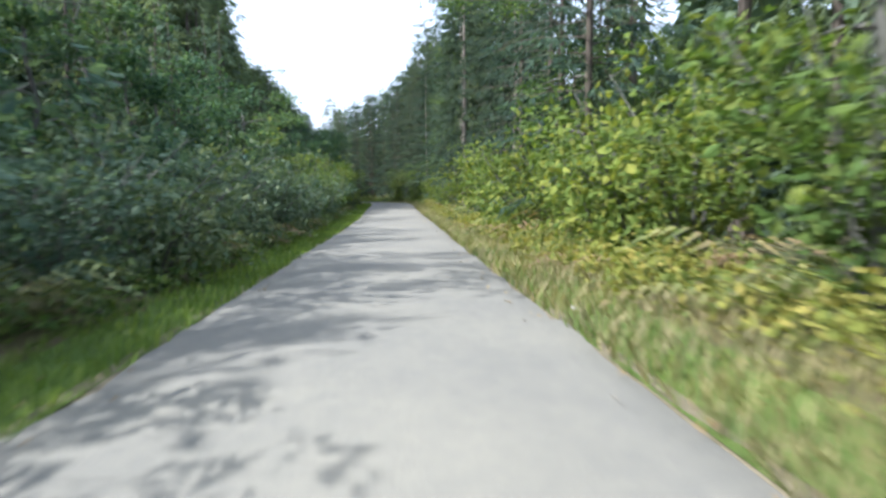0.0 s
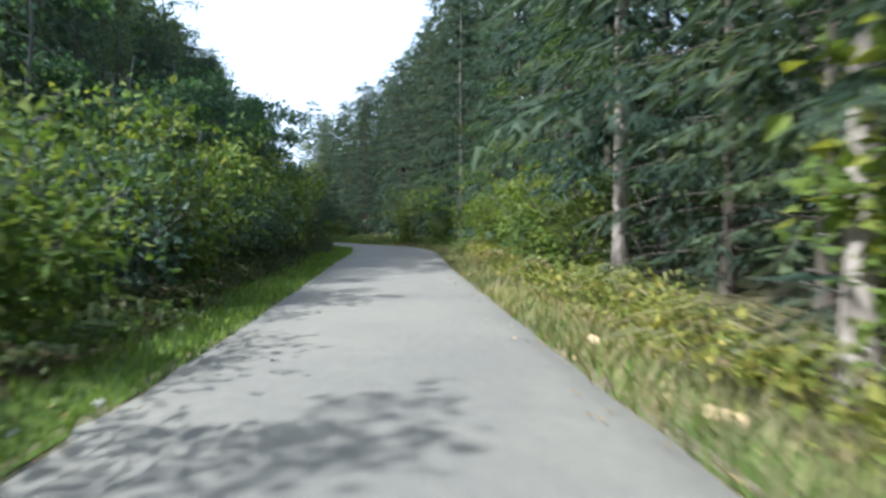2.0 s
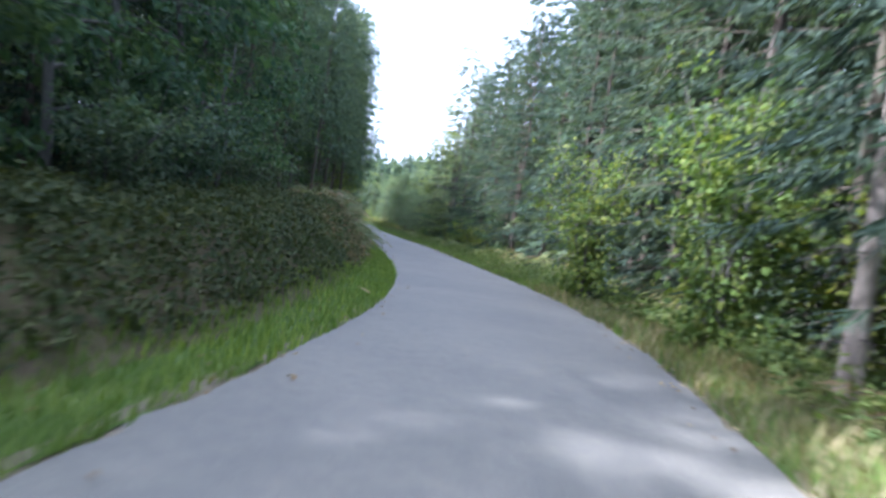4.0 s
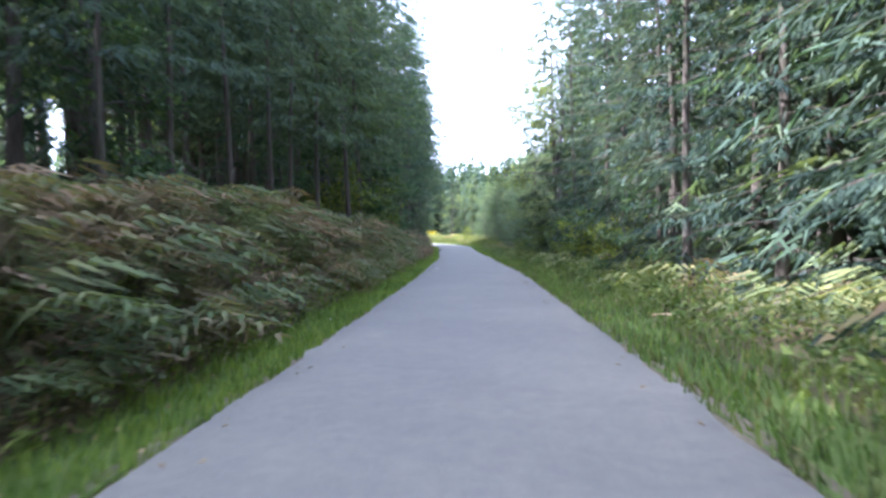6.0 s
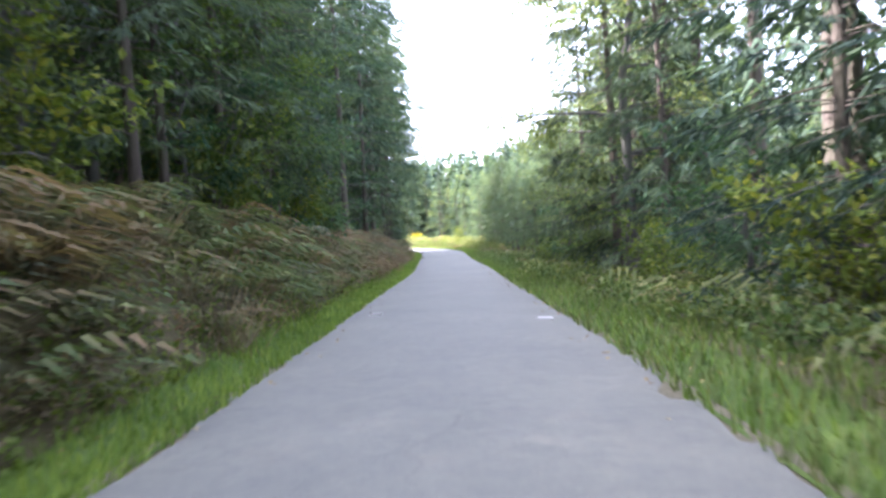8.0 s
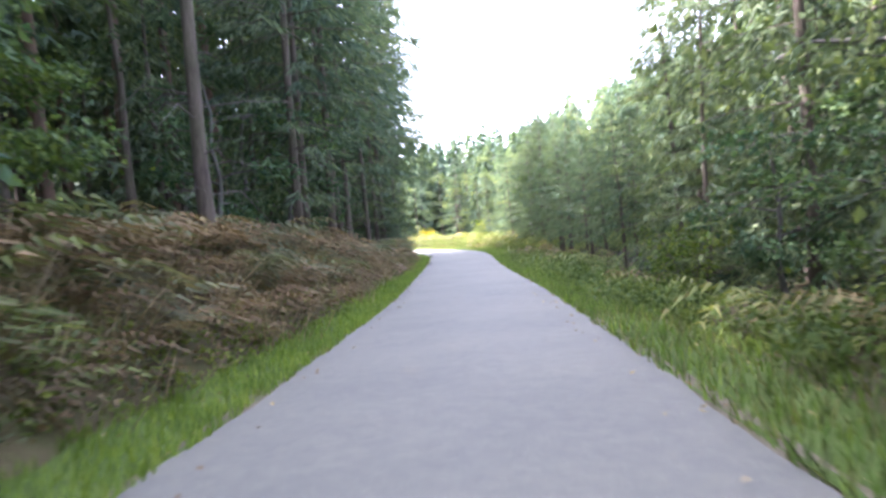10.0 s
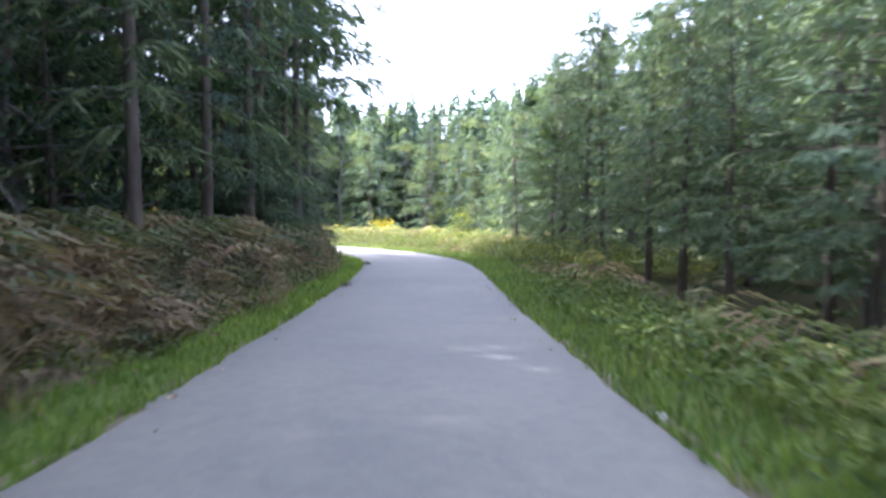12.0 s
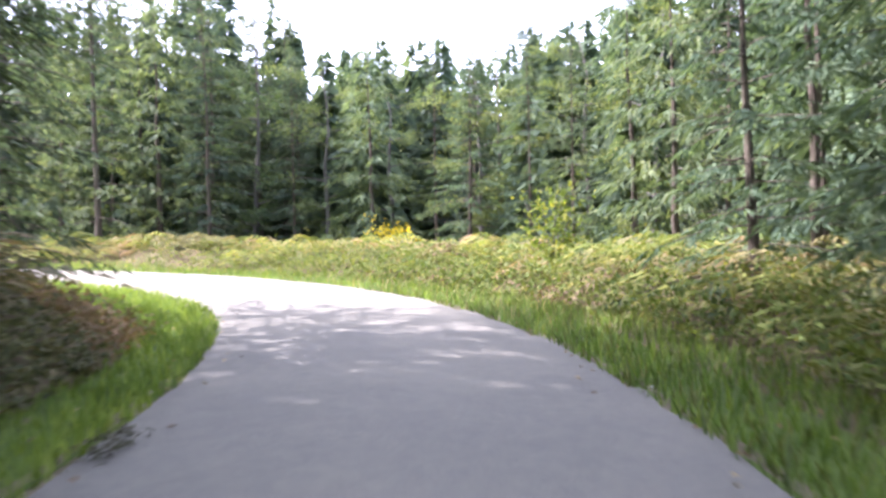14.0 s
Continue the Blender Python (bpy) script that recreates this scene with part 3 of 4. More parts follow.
for nm, sg in (("bank_left", -1), ("bank_right", 1)):
    strip(nm, ROAD_FROM, ROAD_TO, sorted(sg * e for e in bs), M_LITTERED,
          lambda ss, uu, x, y: side_height(ss, uu, x, y) - np.where(np.abs(uu) > 5.9, 0.25, 0), label="leaf-littered brown earth rising behind the verge")


def far_axis(lo, hi, step, reach):
    inner = np.arange(lo, hi + 0.01, step)
    out = step * np.cumsum(1.5 ** np.arange(1, 17))
    out = out[out < reach]
    return np.concatenate([lo - out[::-1], inner, hi + out])


gx, gy = far_axis(-110, 50, 1.6, 2500), far_axis(-60, 215, 1.6, 2500)
GX, GY = np.meshgrid(gx, gy)
_fx, _fy = GX.ravel(), GY.ravel()
_s, _u = along(_fx, _fy)
_gz = np.interp(_s, S, CZ) + side_height(_s, _u, _fx, _fy)
_near = np.abs(_u)
_gz = np.where(_near < 5.6, np.interp(_s, S, CZ) + np.minimum(side_height(_s, _u, _fx, _fy) - 0.5, np.interp(_near, [4.0, 5.6], [-0.6, 0.6])), _gz - 0.02)
_c = len(gx)
_i = (np.arange(len(gy) - 1)[:, None] * _c + np.arange(_c - 1)).ravel()
ground = new("ground", mesh_of("ground", np.c_[_fx, _fy, _gz], np.c_[_i, _i + 1, _i + _c + 1, _i + _c].tolist(), M_FLOOR))
tagged(ground, "brown mossy forest floor under the trees", "ground", kind="structure")

# ---------------------------------------------------------------- placing trees
STOCK = {}


def stock(kind, makers):
    STOCK[kind] = [[m, None] for m in makers]


PLACED = []
TALL = {"beech": 9.8, "oak": 8.4, "ash": 10.3, "hazel": 3.3, "bush": 2.6, "spruce": 14.2, "mid_spruce": 14.2, "dark_spruce": 14.2, "back_spruce": 13.7, "tall_spruce": 16.2, "edge_spruce": 15.7,
        "back_tall": 15.7, "pale_spruce": 15.7, "pine": 15.2, "understorey": 4.9, "young": 8.2, "thicket": 3.3, "young_bare": 8.2, "young_back": 8.2}
# height of the forest in metres along the road, by the distance from its middle
STAND = {
    -4.5: ([5, 10, 20, 45, 55, 62, 70, 80, 90, 100, 110, 120], [14, 6, 5.4, 5.2, 5.2, 6, 8, 10.2, 12.4, 15.8, 18.5, 21]),
    -6.5: ([10, 15, 20, 45, 52, 65, 75, 85, 95, 105], [19, 9.5, 7.5, 6.3, 6.8, 9, 10.4, 14, 17.5, 20]),
    -9: ([20, 25, 30, 45, 55, 65, 75, 85, 95, 100], [21, 15, 10.4, 8.6, 8.5, 11, 13.5, 16, 18.8, 20]),
    -12: ([35, 40, 45, 50, 65, 80, 90, 95], [22, 15.2, 12, 11, 12.5, 16.5, 19.2, 20]),
    -14: ([43, 50, 55, 60, 65, 70, 75, 80, 85], [23, 16, 15, 14, 14, 15.5, 17.5, 20, 22]),
    -16: ([0, 180], [24, 24]),
    4.5: ([58, 65, 90, 97, 100, 105, 110, 115, 120, 130, 138, 142, 145, 150, 156, 160], [20, 12.8, 13.8, 14, 16.5, 15, 9.5, 5, 4.8, 6.2, 7.8, 7.2, 5.5, 5, 6.5, 19]),
    6.5: ([65, 70, 90, 100, 113, 118, 125, 130, 137, 141, 147, 150, 155, 160, 165], [19, 14.5, 15.5, 15, 16, 5.8, 6.2, 7, 8.6, 8.5, 7.5, 5.5, 6, 12, 19]),
    9: ([70, 76, 80, 110, 118, 123, 130, 137, 142, 147, 150, 155, 160, 165], [19, 18.5, 16.5, 16, 15, 7.5, 8, 9.6, 9.6, 9, 8, 7, 9.5, 19]),
    12: ([85, 90, 115, 123, 128, 137, 146, 150, 155, 160, 165], [20, 18.5, 17.5, 16, 9, 10.6, 11, 9.5, 8, 9, 19]),
    16: ([126, 132, 145, 150, 155, 160, 165], [18, 12, 12.8, 12, 9.3, 10, 19]),
    22: ([140, 145, 150, 155, 160, 165], [19, 16, 14, 11.5, 10.5, 17.5]),
    30: ([145, 150, 155, 160, 165, 170], [19, 18, 14, 13.5, 15, 19]),
}


def stand_height(s, u):
    """How tall the trees grow s metres along the road and u metres beside it."""
    rows = sorted(k for k in STAND if (k < 0) == (u < 0))
    return float(np.interp(u, rows, [np.interp(s, *STAND[k]) for k in rows]))


DEEP = []


def plant(kind, x, y, size=1.0, turn=None, room=0.0, clear=2.6, lean=0.0, deep=False):
    """Puts a plant of that kind at a plan place; the first of each variant is built there, the others are copies."""
    s, u = along(x, y)
    if abs(u[0]) < clear:
        return None
    if room and any((x - a) ** 2 + (y - b) ** 2 < room * room for a, b in PLACED):
        return None
    PLACED.append((x, y))
    entry = random.choice(STOCK[kind])
    k = min(size * random.uniform(0.92, 1.08), stand_height(s[0], u[0]) / TALL[kind] * random.uniform(0.9, 1.03))
    z = float(ground_height(x, y)[0]) - 0.03
    a = random.uniform(0, 360) if turn is None else turn
    m = pose(x, y, z, random.uniform(-lean, lean), random.uniform(-lean, lean), a)
    if deep and entry[1] is not None:
        DEEP.append((entry[1], m @ Matrix.Diagonal((k, k, k, 1))))
        return None
    if entry[1] is None:
        entry[1] = entry[0]()
        entry[1].matrix_basis = m @ Matrix.Diagonal((k, k, k, 1))
        return entry[1]
    k /= entry[1].scale[2]
    return copy_thing(entry[1], m @ Matrix.Diagonal((k * random.uniform(0.94, 1.06), k * random.uniform(0.94, 1.06), k, 1)))


def band(kind, s0, s1, u0, u1, step, size=1.0, room=1.2, clear=2.9, jitter=0.8, lean=2.0, deep=False):
    """A row of plants along the road between two offsets."""
    random.seed(f"{kind}{s0}{u0}")
    s = s0
    while s < s1:
        ss = s + random.uniform(-jitter, jitter) * step * 0.5
        x, y = at(ss, random.uniform(u0, u1))
        plant(random.choice(kind) if isinstance(kind, tuple) else kind, float(x), float(y), size * random.uniform(0.85, 1.15), room=room, clear=clear, lean=lean, deep=deep)
        s += step


stock("beech", [lambda i=i: broadleaf_tree(100 + i, 9.5, 2.9, 0.12, 0.125, 34, M_BEECH, M_BARK_GREY, "leafy green broadleaf tree with branches down to the verge") for i in range(3)])
stock("oak", [lambda i=i: broadleaf_tree(120 + i, 8.0, 2.9, 0.1, 0.2, 22, M_BEECH_DEEP, M_BARK_GREY, "shaded dark green broadleaf tree at the forest edge", limbs=11) for i in range(3)])
stock("ash", [lambda i=i: broadleaf_tree(130 + i, 10.0, 2.8, 0.08, 0.13, 30, M_ASH, M_BARK_GREY, "soft light green broadleaf tree beyond the bracken", limbs=13) for i in range(2)])
stock("hazel", [lambda i=i: shrub(140 + i, 3.0, 1.3, 0.145, 22, M_HAZEL, "bright green leafy hazel shrub at the edge of the wood") for i in range(3)])
stock("bush", [lambda i=i: shrub(150 + i, 2.4, 1.4, 0.125, 24, M_BUSH, "dense grey-green bush growing on the verge", "bush") for i in range(3)])
stock("spruce", [lambda i=i: conifer(160 + i, 14.0, 2.1, 0.08, M_SPRUCE, M_BARK, "tall dark green spruce with drooping branches", whorls=22, sprays=20, wide=1.3, long=0.36, taper=0.45, girth=0.006, frizz=7, tip=1.15, cap=0.42) for i in range(3)])
stock("mid_spruce", [lambda i=i: conifer(163 + i, 14.0, 2.4, 0.05, M_SPRUCE_SHADED, M_BARK, "shaded dark green spruce behind the roadside shrubs", whorls=22, sprays=14, wide=1.4, taper=0.55, frizz=7, tip=1.2, girth=0.007, cap=0.5) for i in range(2)])
# spruce in the shade-darkened needles, for rows that should look unlit
stock("dark_spruce", [lambda i=i: conifer(220 + i, 14.0, 2.2, 0.06, M_SPRUCE_SHADED, M_BARK, "tall shade-darkened spruce with dense hanging branches beside the verge", whorls=24, sprays=20, wide=1.2, long=0.36, taper=0.45, girth=0.006, frizz=8, tip=1.05, cap=0.4) for i in range(2)])
stock("back_spruce", [lambda i=i: conifer(165 + i, 13.5, 2.6, 0.04, M_SPRUCE, M_BARK, "dark green spruce standing deeper in the wood", whorls=18, per_whorl=5, sprays=9, wide=2.2, taper=0.6, frizz=3, tip=2.3) for i in range(3)])
stock("tall_spruce", [lambda i=i: conifer(170 + i, 16.0, 3.0, 0.27, M_SPRUCE, M_BARK, "tall plantation spruce with a bare lower trunk", dead=24, whorls=20, sprays=17, wide=2.0, girth=0.0052, taper=0.4, frizz=6, tip=1.4, cap=0.6) for i in range(3)])
stock("edge_spruce", [lambda i=i: conifer(210 + i, 15.5, 3.5, 0.1, M_SPRUCE, M_BARK, "tall dense spruce leaning its branches over the bank", whorls=24, sprays=19, wide=1.25, girth=0.0055, taper=0.4, frizz=6, tip=1.3, cap=0.5, skirt=4.5) for i in range(2)])
stock("back_tall", [lambda i=i: conifer(175 + i, 15.5, 2.8, 0.26, M_SPRUCE, M_BARK, "plantation spruce with a bare trunk deep in the wood", dead=16, whorls=17, per_whorl=6, sprays=13, wide=3.3, girth=0.0062, taper=0.5, frizz=3, tip=2.4) for i in range(3)])
stock("pale_spruce", [lambda i=i: conifer(180 + i, 15.5, 2.4, 0.15, M_SPRUCE_SHADED, M_BARK_PALE, "tall spruce with a pale sunlit trunk", dead=14, whorls=30, per_whorl=8, sprays=18, wide=1.5, girth=0.0075, taper=0.45, frizz=6, tip=1.3, cap=0.5) for i in range(2)])
stock("pine", [lambda i=i: conifer(190 + i, 15.0, 3.0, 0.3, M_PINE, M_BARK_PINE, "tall pine with a dark trunk and ragged crown", name="pine_tree", dead=10, whorls=13, per_whorl=5, sprays=10, group="forest pines", taper=0.4, long=0.4, wide=2.8, girth=0.0065, frizz=4, tip=2.4) for i in range(2)])
stock("understorey", [lambda i=i: broadleaf_tree(136 + i, 4.6, 1.7, 0.06, 0.15, 17, M_BEECH_DEEP, M_BARK_GREY, "small shaded broadleaf tree under the taller conifers", limbs=9) for i in range(3)])
stock("young_back", [lambda i=i: conifer(205 + i, 8.0, 2.1, 0.03, M_LARCH, M_BARK, "light green conifer in the thicket beyond the verge", name="young_conifer", whorls=17, per_whorl=6, sprays=11, group="young conifers", taper=0.6, wide=1.8, girth=0.008, frizz=4, tip=1.75, cap=0.6) for i in range(3)])
stock("young", [lambda i=i: conifer(200 + i, 8.0, 2.0, 0.04, M_LARCH, M_BARK, "young light green conifer with soft branches", name="young_conifer", whorls=18, per_whorl=6, sprays=17, group="young conifers", taper=0.55, wide=1.25, long=0.36, girth=0.008, frizz=8, tip=1.05, cap=0.38) for i in range(3)])
stock("thicket", [lambda i=i: conifer(240 + i, 3.2, 1.15, 0.02, M_SPRUCE, M_BARK, "low dark conifer growing thickly on top of the bank", name="young_conifer", whorls=15, per_whorl=7, sprays=16, group="young conifers", taper=0.6, wide=1.1, long=0.34, girth=0.01, frizz=6, tip=0.8, cap=0.4) for i in range(2)])
stock("young_bare", [lambda i=i: conifer(230 + i, 8.0, 2.2, 0.26, M_LARCH, M_BARK, "young conifer with bare shaded lower trunk", name="young_conifer", whorls=18, per_whorl=6, sprays=17, group="young conifers", taper=0.55, wide=1.25, long=0.36, girth=0.008, frizz=8, tip=1.05, cap=0.38) for i in range(3)])


# single trees with a place of their own
random.seed(3)
for px, py, sz in ((1.95, 24.9, 1.0), (2.0, 33.1, 1.0), (-0.9, 53.6, 0.8), (4.2, 21.0, 0.9)):
    plant("pale_spruce", px, py, sz, clear=2.0)
for px, py, sd, hh in ((-2.0, 55.6, 401, 5.0), (-4.1, 62.0, 402, 4.6)):
    young = shrub(sd, hh, 1.15, 0.13, 26, M_HAZEL, "tall bright yellow-green hazel at the edge of the bend", stems=13)
    young.matrix_basis = pose(px, py, float(ground_height(px, py)[0]) - 0.03)
birch = broadleaf_tree(131, 13.5, 1.9, 0.45, 0.16, 12, M_BEECH, M_BARK_GREY, "slender tall birch with a thin airy crown", limbs=12)
birch.matrix_basis = pose(-15.6, 54.9, float(ground_height(-15.6, 54.9)[0]))
pole = broadleaf_tree(133, 5.2, 0.9, 0.5, 0.14, 9, M_HAZEL, M_BARK_PALE, "thin pale-stemmed young birch in front of the conifers", limbs=9)
px, py = at(140.8, 4.9)
pole.matrix_basis = pose(float(px), float(py), float(ground_height(px, py)[0]))

for s0, u0, sz in ((28.0, 5.6, 1.0), (37.0, 5.6, 1.1), (41.5, 5.6, 1.1), (46.0, 4.8, 1.05), (51.0, 5.0, 0.95), (56.5, 5.2, 1.2), (59.5, 5.0, 1.3), (62.0, 5.2, 1.3), (80.0, 4.9, 1.1), (101.0, 4.8, 1.2)):
    px, py = at(s0, u0)
    plant("spruce" if s0 < 55 else "dark_spruce", float(px), float(py), sz)

# first stretch, left: bushes in front of low broadleaf trees, conifers behind
band("bush", -8, 16, -4.0, -3.3, 2.0, 1.0, room=0.9)
band(("bush", "hazel"), 16, 48, -4.0, -3.3, 1.9, 0.95, room=0.9)
band("bush", -8, 16, -5.6, -4.6, 2.4, 1.2, room=0.9)
band(("hazel", "bush"), 16, 44, -5.8, -4.8, 2.2, 1.25, room=0.9)
band("oak", -8, 5, -9.4, -8.4, 2.6, 1.14, room=1.4)
band("oak", 5, 16, -8.4, -7.4, 2.8, 0.9, room=1.4)
band("oak", 16, 34, -7.6, -6.4, 3.2, 0.72, room=1.4)
band("back_spruce", -8, 10, -12.6, -11.0, 2.4, 1.0, room=1.4, deep=True)
band("back_spruce", 10, 30, -13.0, -11.4, 2.4, 0.78, room=1.4, deep=True)
band("back_spruce", -4, 12, -16.0, -14.0, 2.4, 1.25, room=1.4, deep=True)
band("back_spruce", 12, 36, -19.0, -17.0, 2.4, 1.0, room=1.4, deep=True)
band(("oak", "back_spruce"), 24, 36, -11.5, -9.2, 3.0, 0.74, room=1.5)
# first stretch, right
band("hazel", -12, 16, 3.8, 4.5, 1.8, 1.1, room=0.8)
band(("beech", "spruce"), -9, 8, 4.8, 5.8, 2.4, 1.0, room=1.3)
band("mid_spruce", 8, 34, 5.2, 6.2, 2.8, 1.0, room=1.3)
band("hazel", 15, 27, 3.9, 5.0, 2.0, 1.0, room=0.9)
band("hazel", 34.5, 44, 3.9, 5.0, 2.0, 1.0, room=0.9)
band("hazel", 34, 52, 3.5, 4.2, 2.0, 0.85, room=0.5)
band("beech", 42, 54, 4.6, 5.4, 3.6, 0.62, room=0.8)
band(("hazel", "understorey"), 44, 60, 3.9, 5.0, 2.2, 0.85, room=0.9)
band(("beech", "mid_spruce", "ash"), 34, 57, 4.9, 6.2, 2.6, 1.0, room=1.3)
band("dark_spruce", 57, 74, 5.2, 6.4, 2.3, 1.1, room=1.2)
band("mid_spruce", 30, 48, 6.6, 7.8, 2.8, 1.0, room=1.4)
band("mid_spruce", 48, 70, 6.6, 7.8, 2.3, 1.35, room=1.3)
band("back_spruce", 0, 44, 9, 11, 2.8, 1.05, room=1.6, deep=True)
band("back_spruce", 44, 72, 9, 11, 2.4, 1.25, room=1.4, deep=True)
# the first bend, left: dark trees over a grassy bank
band("oak", 33, 47, -7.1, -6.2, 2.2, 0.84, room=1.2)
band("oak", 47, 66, -6.9, -6.0, 2.3, 0.9, room=1.3)
band("mid_spruce", 36, 47, -9.0, -7.8, 2.6, 0.6, room=1.3)
band("mid_spruce", 43, 67, -9.6, -7.8, 1.7, 1.2, room=1.1)
band("back_spruce", 33, 44, -12, -10.0, 2.6, 0.62, room=1.5, deep=True)
band("back_spruce", 44, 67, -11.6, -10.0, 2.0, 1.25, room=1.3, deep=True)
band(("bush", "understorey"), 44, 66, -6.2, -5.2, 2.0, 0.8, room=0.9)
for row in range(3):
    band("back_tall", 40, 66, -16.5 - 3.0 * row, -15.5 - 3.0 * row, 2.6, 1.42, room=1.6, deep=True)
# crowded extra rows, added to keep the sun off the road in the bend
band("back_spruce", 34, 64, -14.6, -12.6, 1.7, 1.4, room=1.1, deep=True)
band("back_spruce", 35, 56, -17.5, -14.4, 1.2, 1.6, room=0.9, deep=True)
band("back_spruce", 35, 70, -20.5, -16.0, 1.0, 1.65, room=1.1, deep=True)
band("back_spruce", 35, 70, -25.0, -21.0, 1.1, 1.75, room=1.1, deep=True)
band("back_spruce", 37, 50, -15.6, -12.4, 0.7, 1.22, room=0.6, deep=True)
band("back_spruce", 61, 72, -19.0, -15.2, 0.6, 1.75, room=0.6, deep=True)
# second stretch, left: plantation with bare trunks
band("tall_spruce", 65, 73, -6.0, -5.4, 2.4, 1.1, room=1.4)
band("tall_spruce", 73, 84, -4.9, -4.4, 2.4, 1.1, room=1.4)
band(("edge_spruce", "tall_spruce", "edge_spruce"), 84, 102, -4.4, -3.9, 2.7, 1.08, room=1.5)
for row in range(1, 4):
    band("tall_spruce" if row < 2 else "back_tall", 64, 101, -5.2 - row * 2.8, -4.6 - row * 2.8, 2.7, 1.3, room=1.5)
# two more deep rows added to block sun flecks on the road
band("back_tall", 62, 104, -12.6, -10.6, 1.9, 1.3, room=1.0, deep=True)
band("back_tall", 98, 122, -17.5, -14.0, 1.5, 1.4, room=1.0, deep=True)
band("understorey", 76, 90, -5.8, -4.4, 2.8, 0.9, room=0.9)
band("beech", 90, 104, -5.4, -4.7, 2.6, 0.8, room=0.7)
band("hazel", 88, 104, -4.6, -4.0, 2.4, 0.9, room=0.7)
random.seed(12)
for s0, u0, sz in ((93.0, -4.3, 0.8), (96.5, -4.1, 0.95), (99.0, -4.5, 1.1), (101.5, -4.2, 0.9), (104.0, -4.6, 0.8)):
    px, py = at(s0, u0)
    plant("understorey", float(px), float(py), sz)
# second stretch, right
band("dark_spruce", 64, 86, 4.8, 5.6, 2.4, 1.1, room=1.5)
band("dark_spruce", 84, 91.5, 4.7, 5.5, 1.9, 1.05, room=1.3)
band(("ash", "dark_spruce", "spruce"), 97.5, 103, 4.7, 5.6, 1.8, 1.05, room=1.3)
band("back_spruce", 98, 106, 6.4, 7.6, 1.7, 1.05, room=1.0)
band("hazel", 79.5, 90, 4.0, 4.6, 5.2, 0.75, room=0.9)
band("hazel", 98, 104, 4.1, 4.6, 3.4, 0.85, room=0.9)
band("spruce", 101, 111, 4.6, 5.3, 2.4, 1.12, room=1.5)
band("mid_spruce", 101, 110, 6.6, 7.6, 2.6, 1.1, room=1.4)
band(("back_tall", "mid_spruce", "mid_spruce"), 64, 80, 6.8, 9.0, 2.4, 1.05, room=1.4)
band(("mid_spruce", "back_tall", "mid_spruce"), 80, 91, 7.2, 9.6, 2.8, 0.95, room=1.4)
band("understorey", 91, 104, 7.2, 9.6, 2.6, 0.7, room=1.2)
band(("understorey", "hazel", "understorey"), 80, 112, 3.9, 4.8, 2.8, 0.65, room=0.9)
band("back_spruce", 64, 114, 10.4, 13.0, 2.6, 0.42, room=1.0, deep=True)
band("back_spruce", 66, 88, 7.6, 9.8, 2.0, 1.1, room=0.9, deep=True)
band("back_spruce", 56, 94.5, 6.3, 7.6, 1.7, 1.1, room=0.8)
band("mid_spruce", 64, 95.5, 7.8, 9.2, 1.5, 1.2, room=0.8, deep=True)
band("back_spruce", 60, 84, 9.5, 11.0, 2.6, 1.4, room=0.9, deep=True)
# third stretch, left: spruces and pines over bracken
band(("edge_spruce", "edge_spruce", "tall_spruce"), 102, 122, -4.2, -3.8, 2.7, 1.1, room=1.4)
band("back_spruce", 66, 128, -7.0, -6.0, 2.6, 0.62, room=0.9)
for row in range(4):
    band("pine" if row < 2 else "back_tall", 101, 139 - row, -9.0 - row * 2.9, -7.6 - row * 2.9, 2.6, 1.3, room=1.4)
band("back_spruce", 102, 134, -13, -8, 4.4, 0.45, room=1.0, deep=True)
band("understorey", 108, 140, -7.4, -5.2, 2.0, 1.05, room=0.9)
band("mid_spruce", 122, 142, -6.6, -5.2, 2.0, 0.42, room=0.8)
band(("back_spruce", "understorey"), 104, 146, -11.5, -8.0, 2.4, 0.55, room=0.9)
band("mid_spruce", 137, 147, -5.4, -4.3, 1.7, 0.62, room=1.0)
for s0, u0 in ((124.0, -4.2), (127.2, -3.9), (130.4, -3.9), (133.4, -3.9), (136.0, -4.2), (139.0, -4.1)):
    px, py = at(s0, u0)
    plant("tall_spruce" if s0 < 126 else "edge_spruce" if s0 < 135 else "pine", float(px), float(py), 1.02, clear=2.4)
band(("tall_spruce", "pine"), 128, 145, -8.4, -6.6, 2.0, 1.05, room=1.1)
for s0, u0 in ((137.4, -3.5), (141.2, -3.6), (144.2, -4.0)):
    px, py = at(s0, u0)
    plant("tall_spruce", float(px), float(py), 1.0, clear=2.4)
for s0, u0, sz in ((143.0, -4.9, 0.95), (147.0, -5.0, 0.72), (149.8, -4.6, 0.72)):
    px, py = at(s0, u0)
    plant("pine" if s0 < 145 else "edge_spruce", float(px), float(py), sz, clear=2.4)
band("back_spruce", 117, 142, -9.8, -8.0, 2.0, 1.1, room=0.8, deep=True)
band("back_tall", 128, 145, -12.0, -9.5, 2.2, 1.05, room=1.2, deep=True)
band("mid_spruce", 135, 143, -5.4, -4.6, 1.5, 0.36, room=0.6, clear=2.6)
band("thicket", 133.5, 141.8, -4.7, -3.8, 0.6, 1.0, room=0.5, clear=2.6)
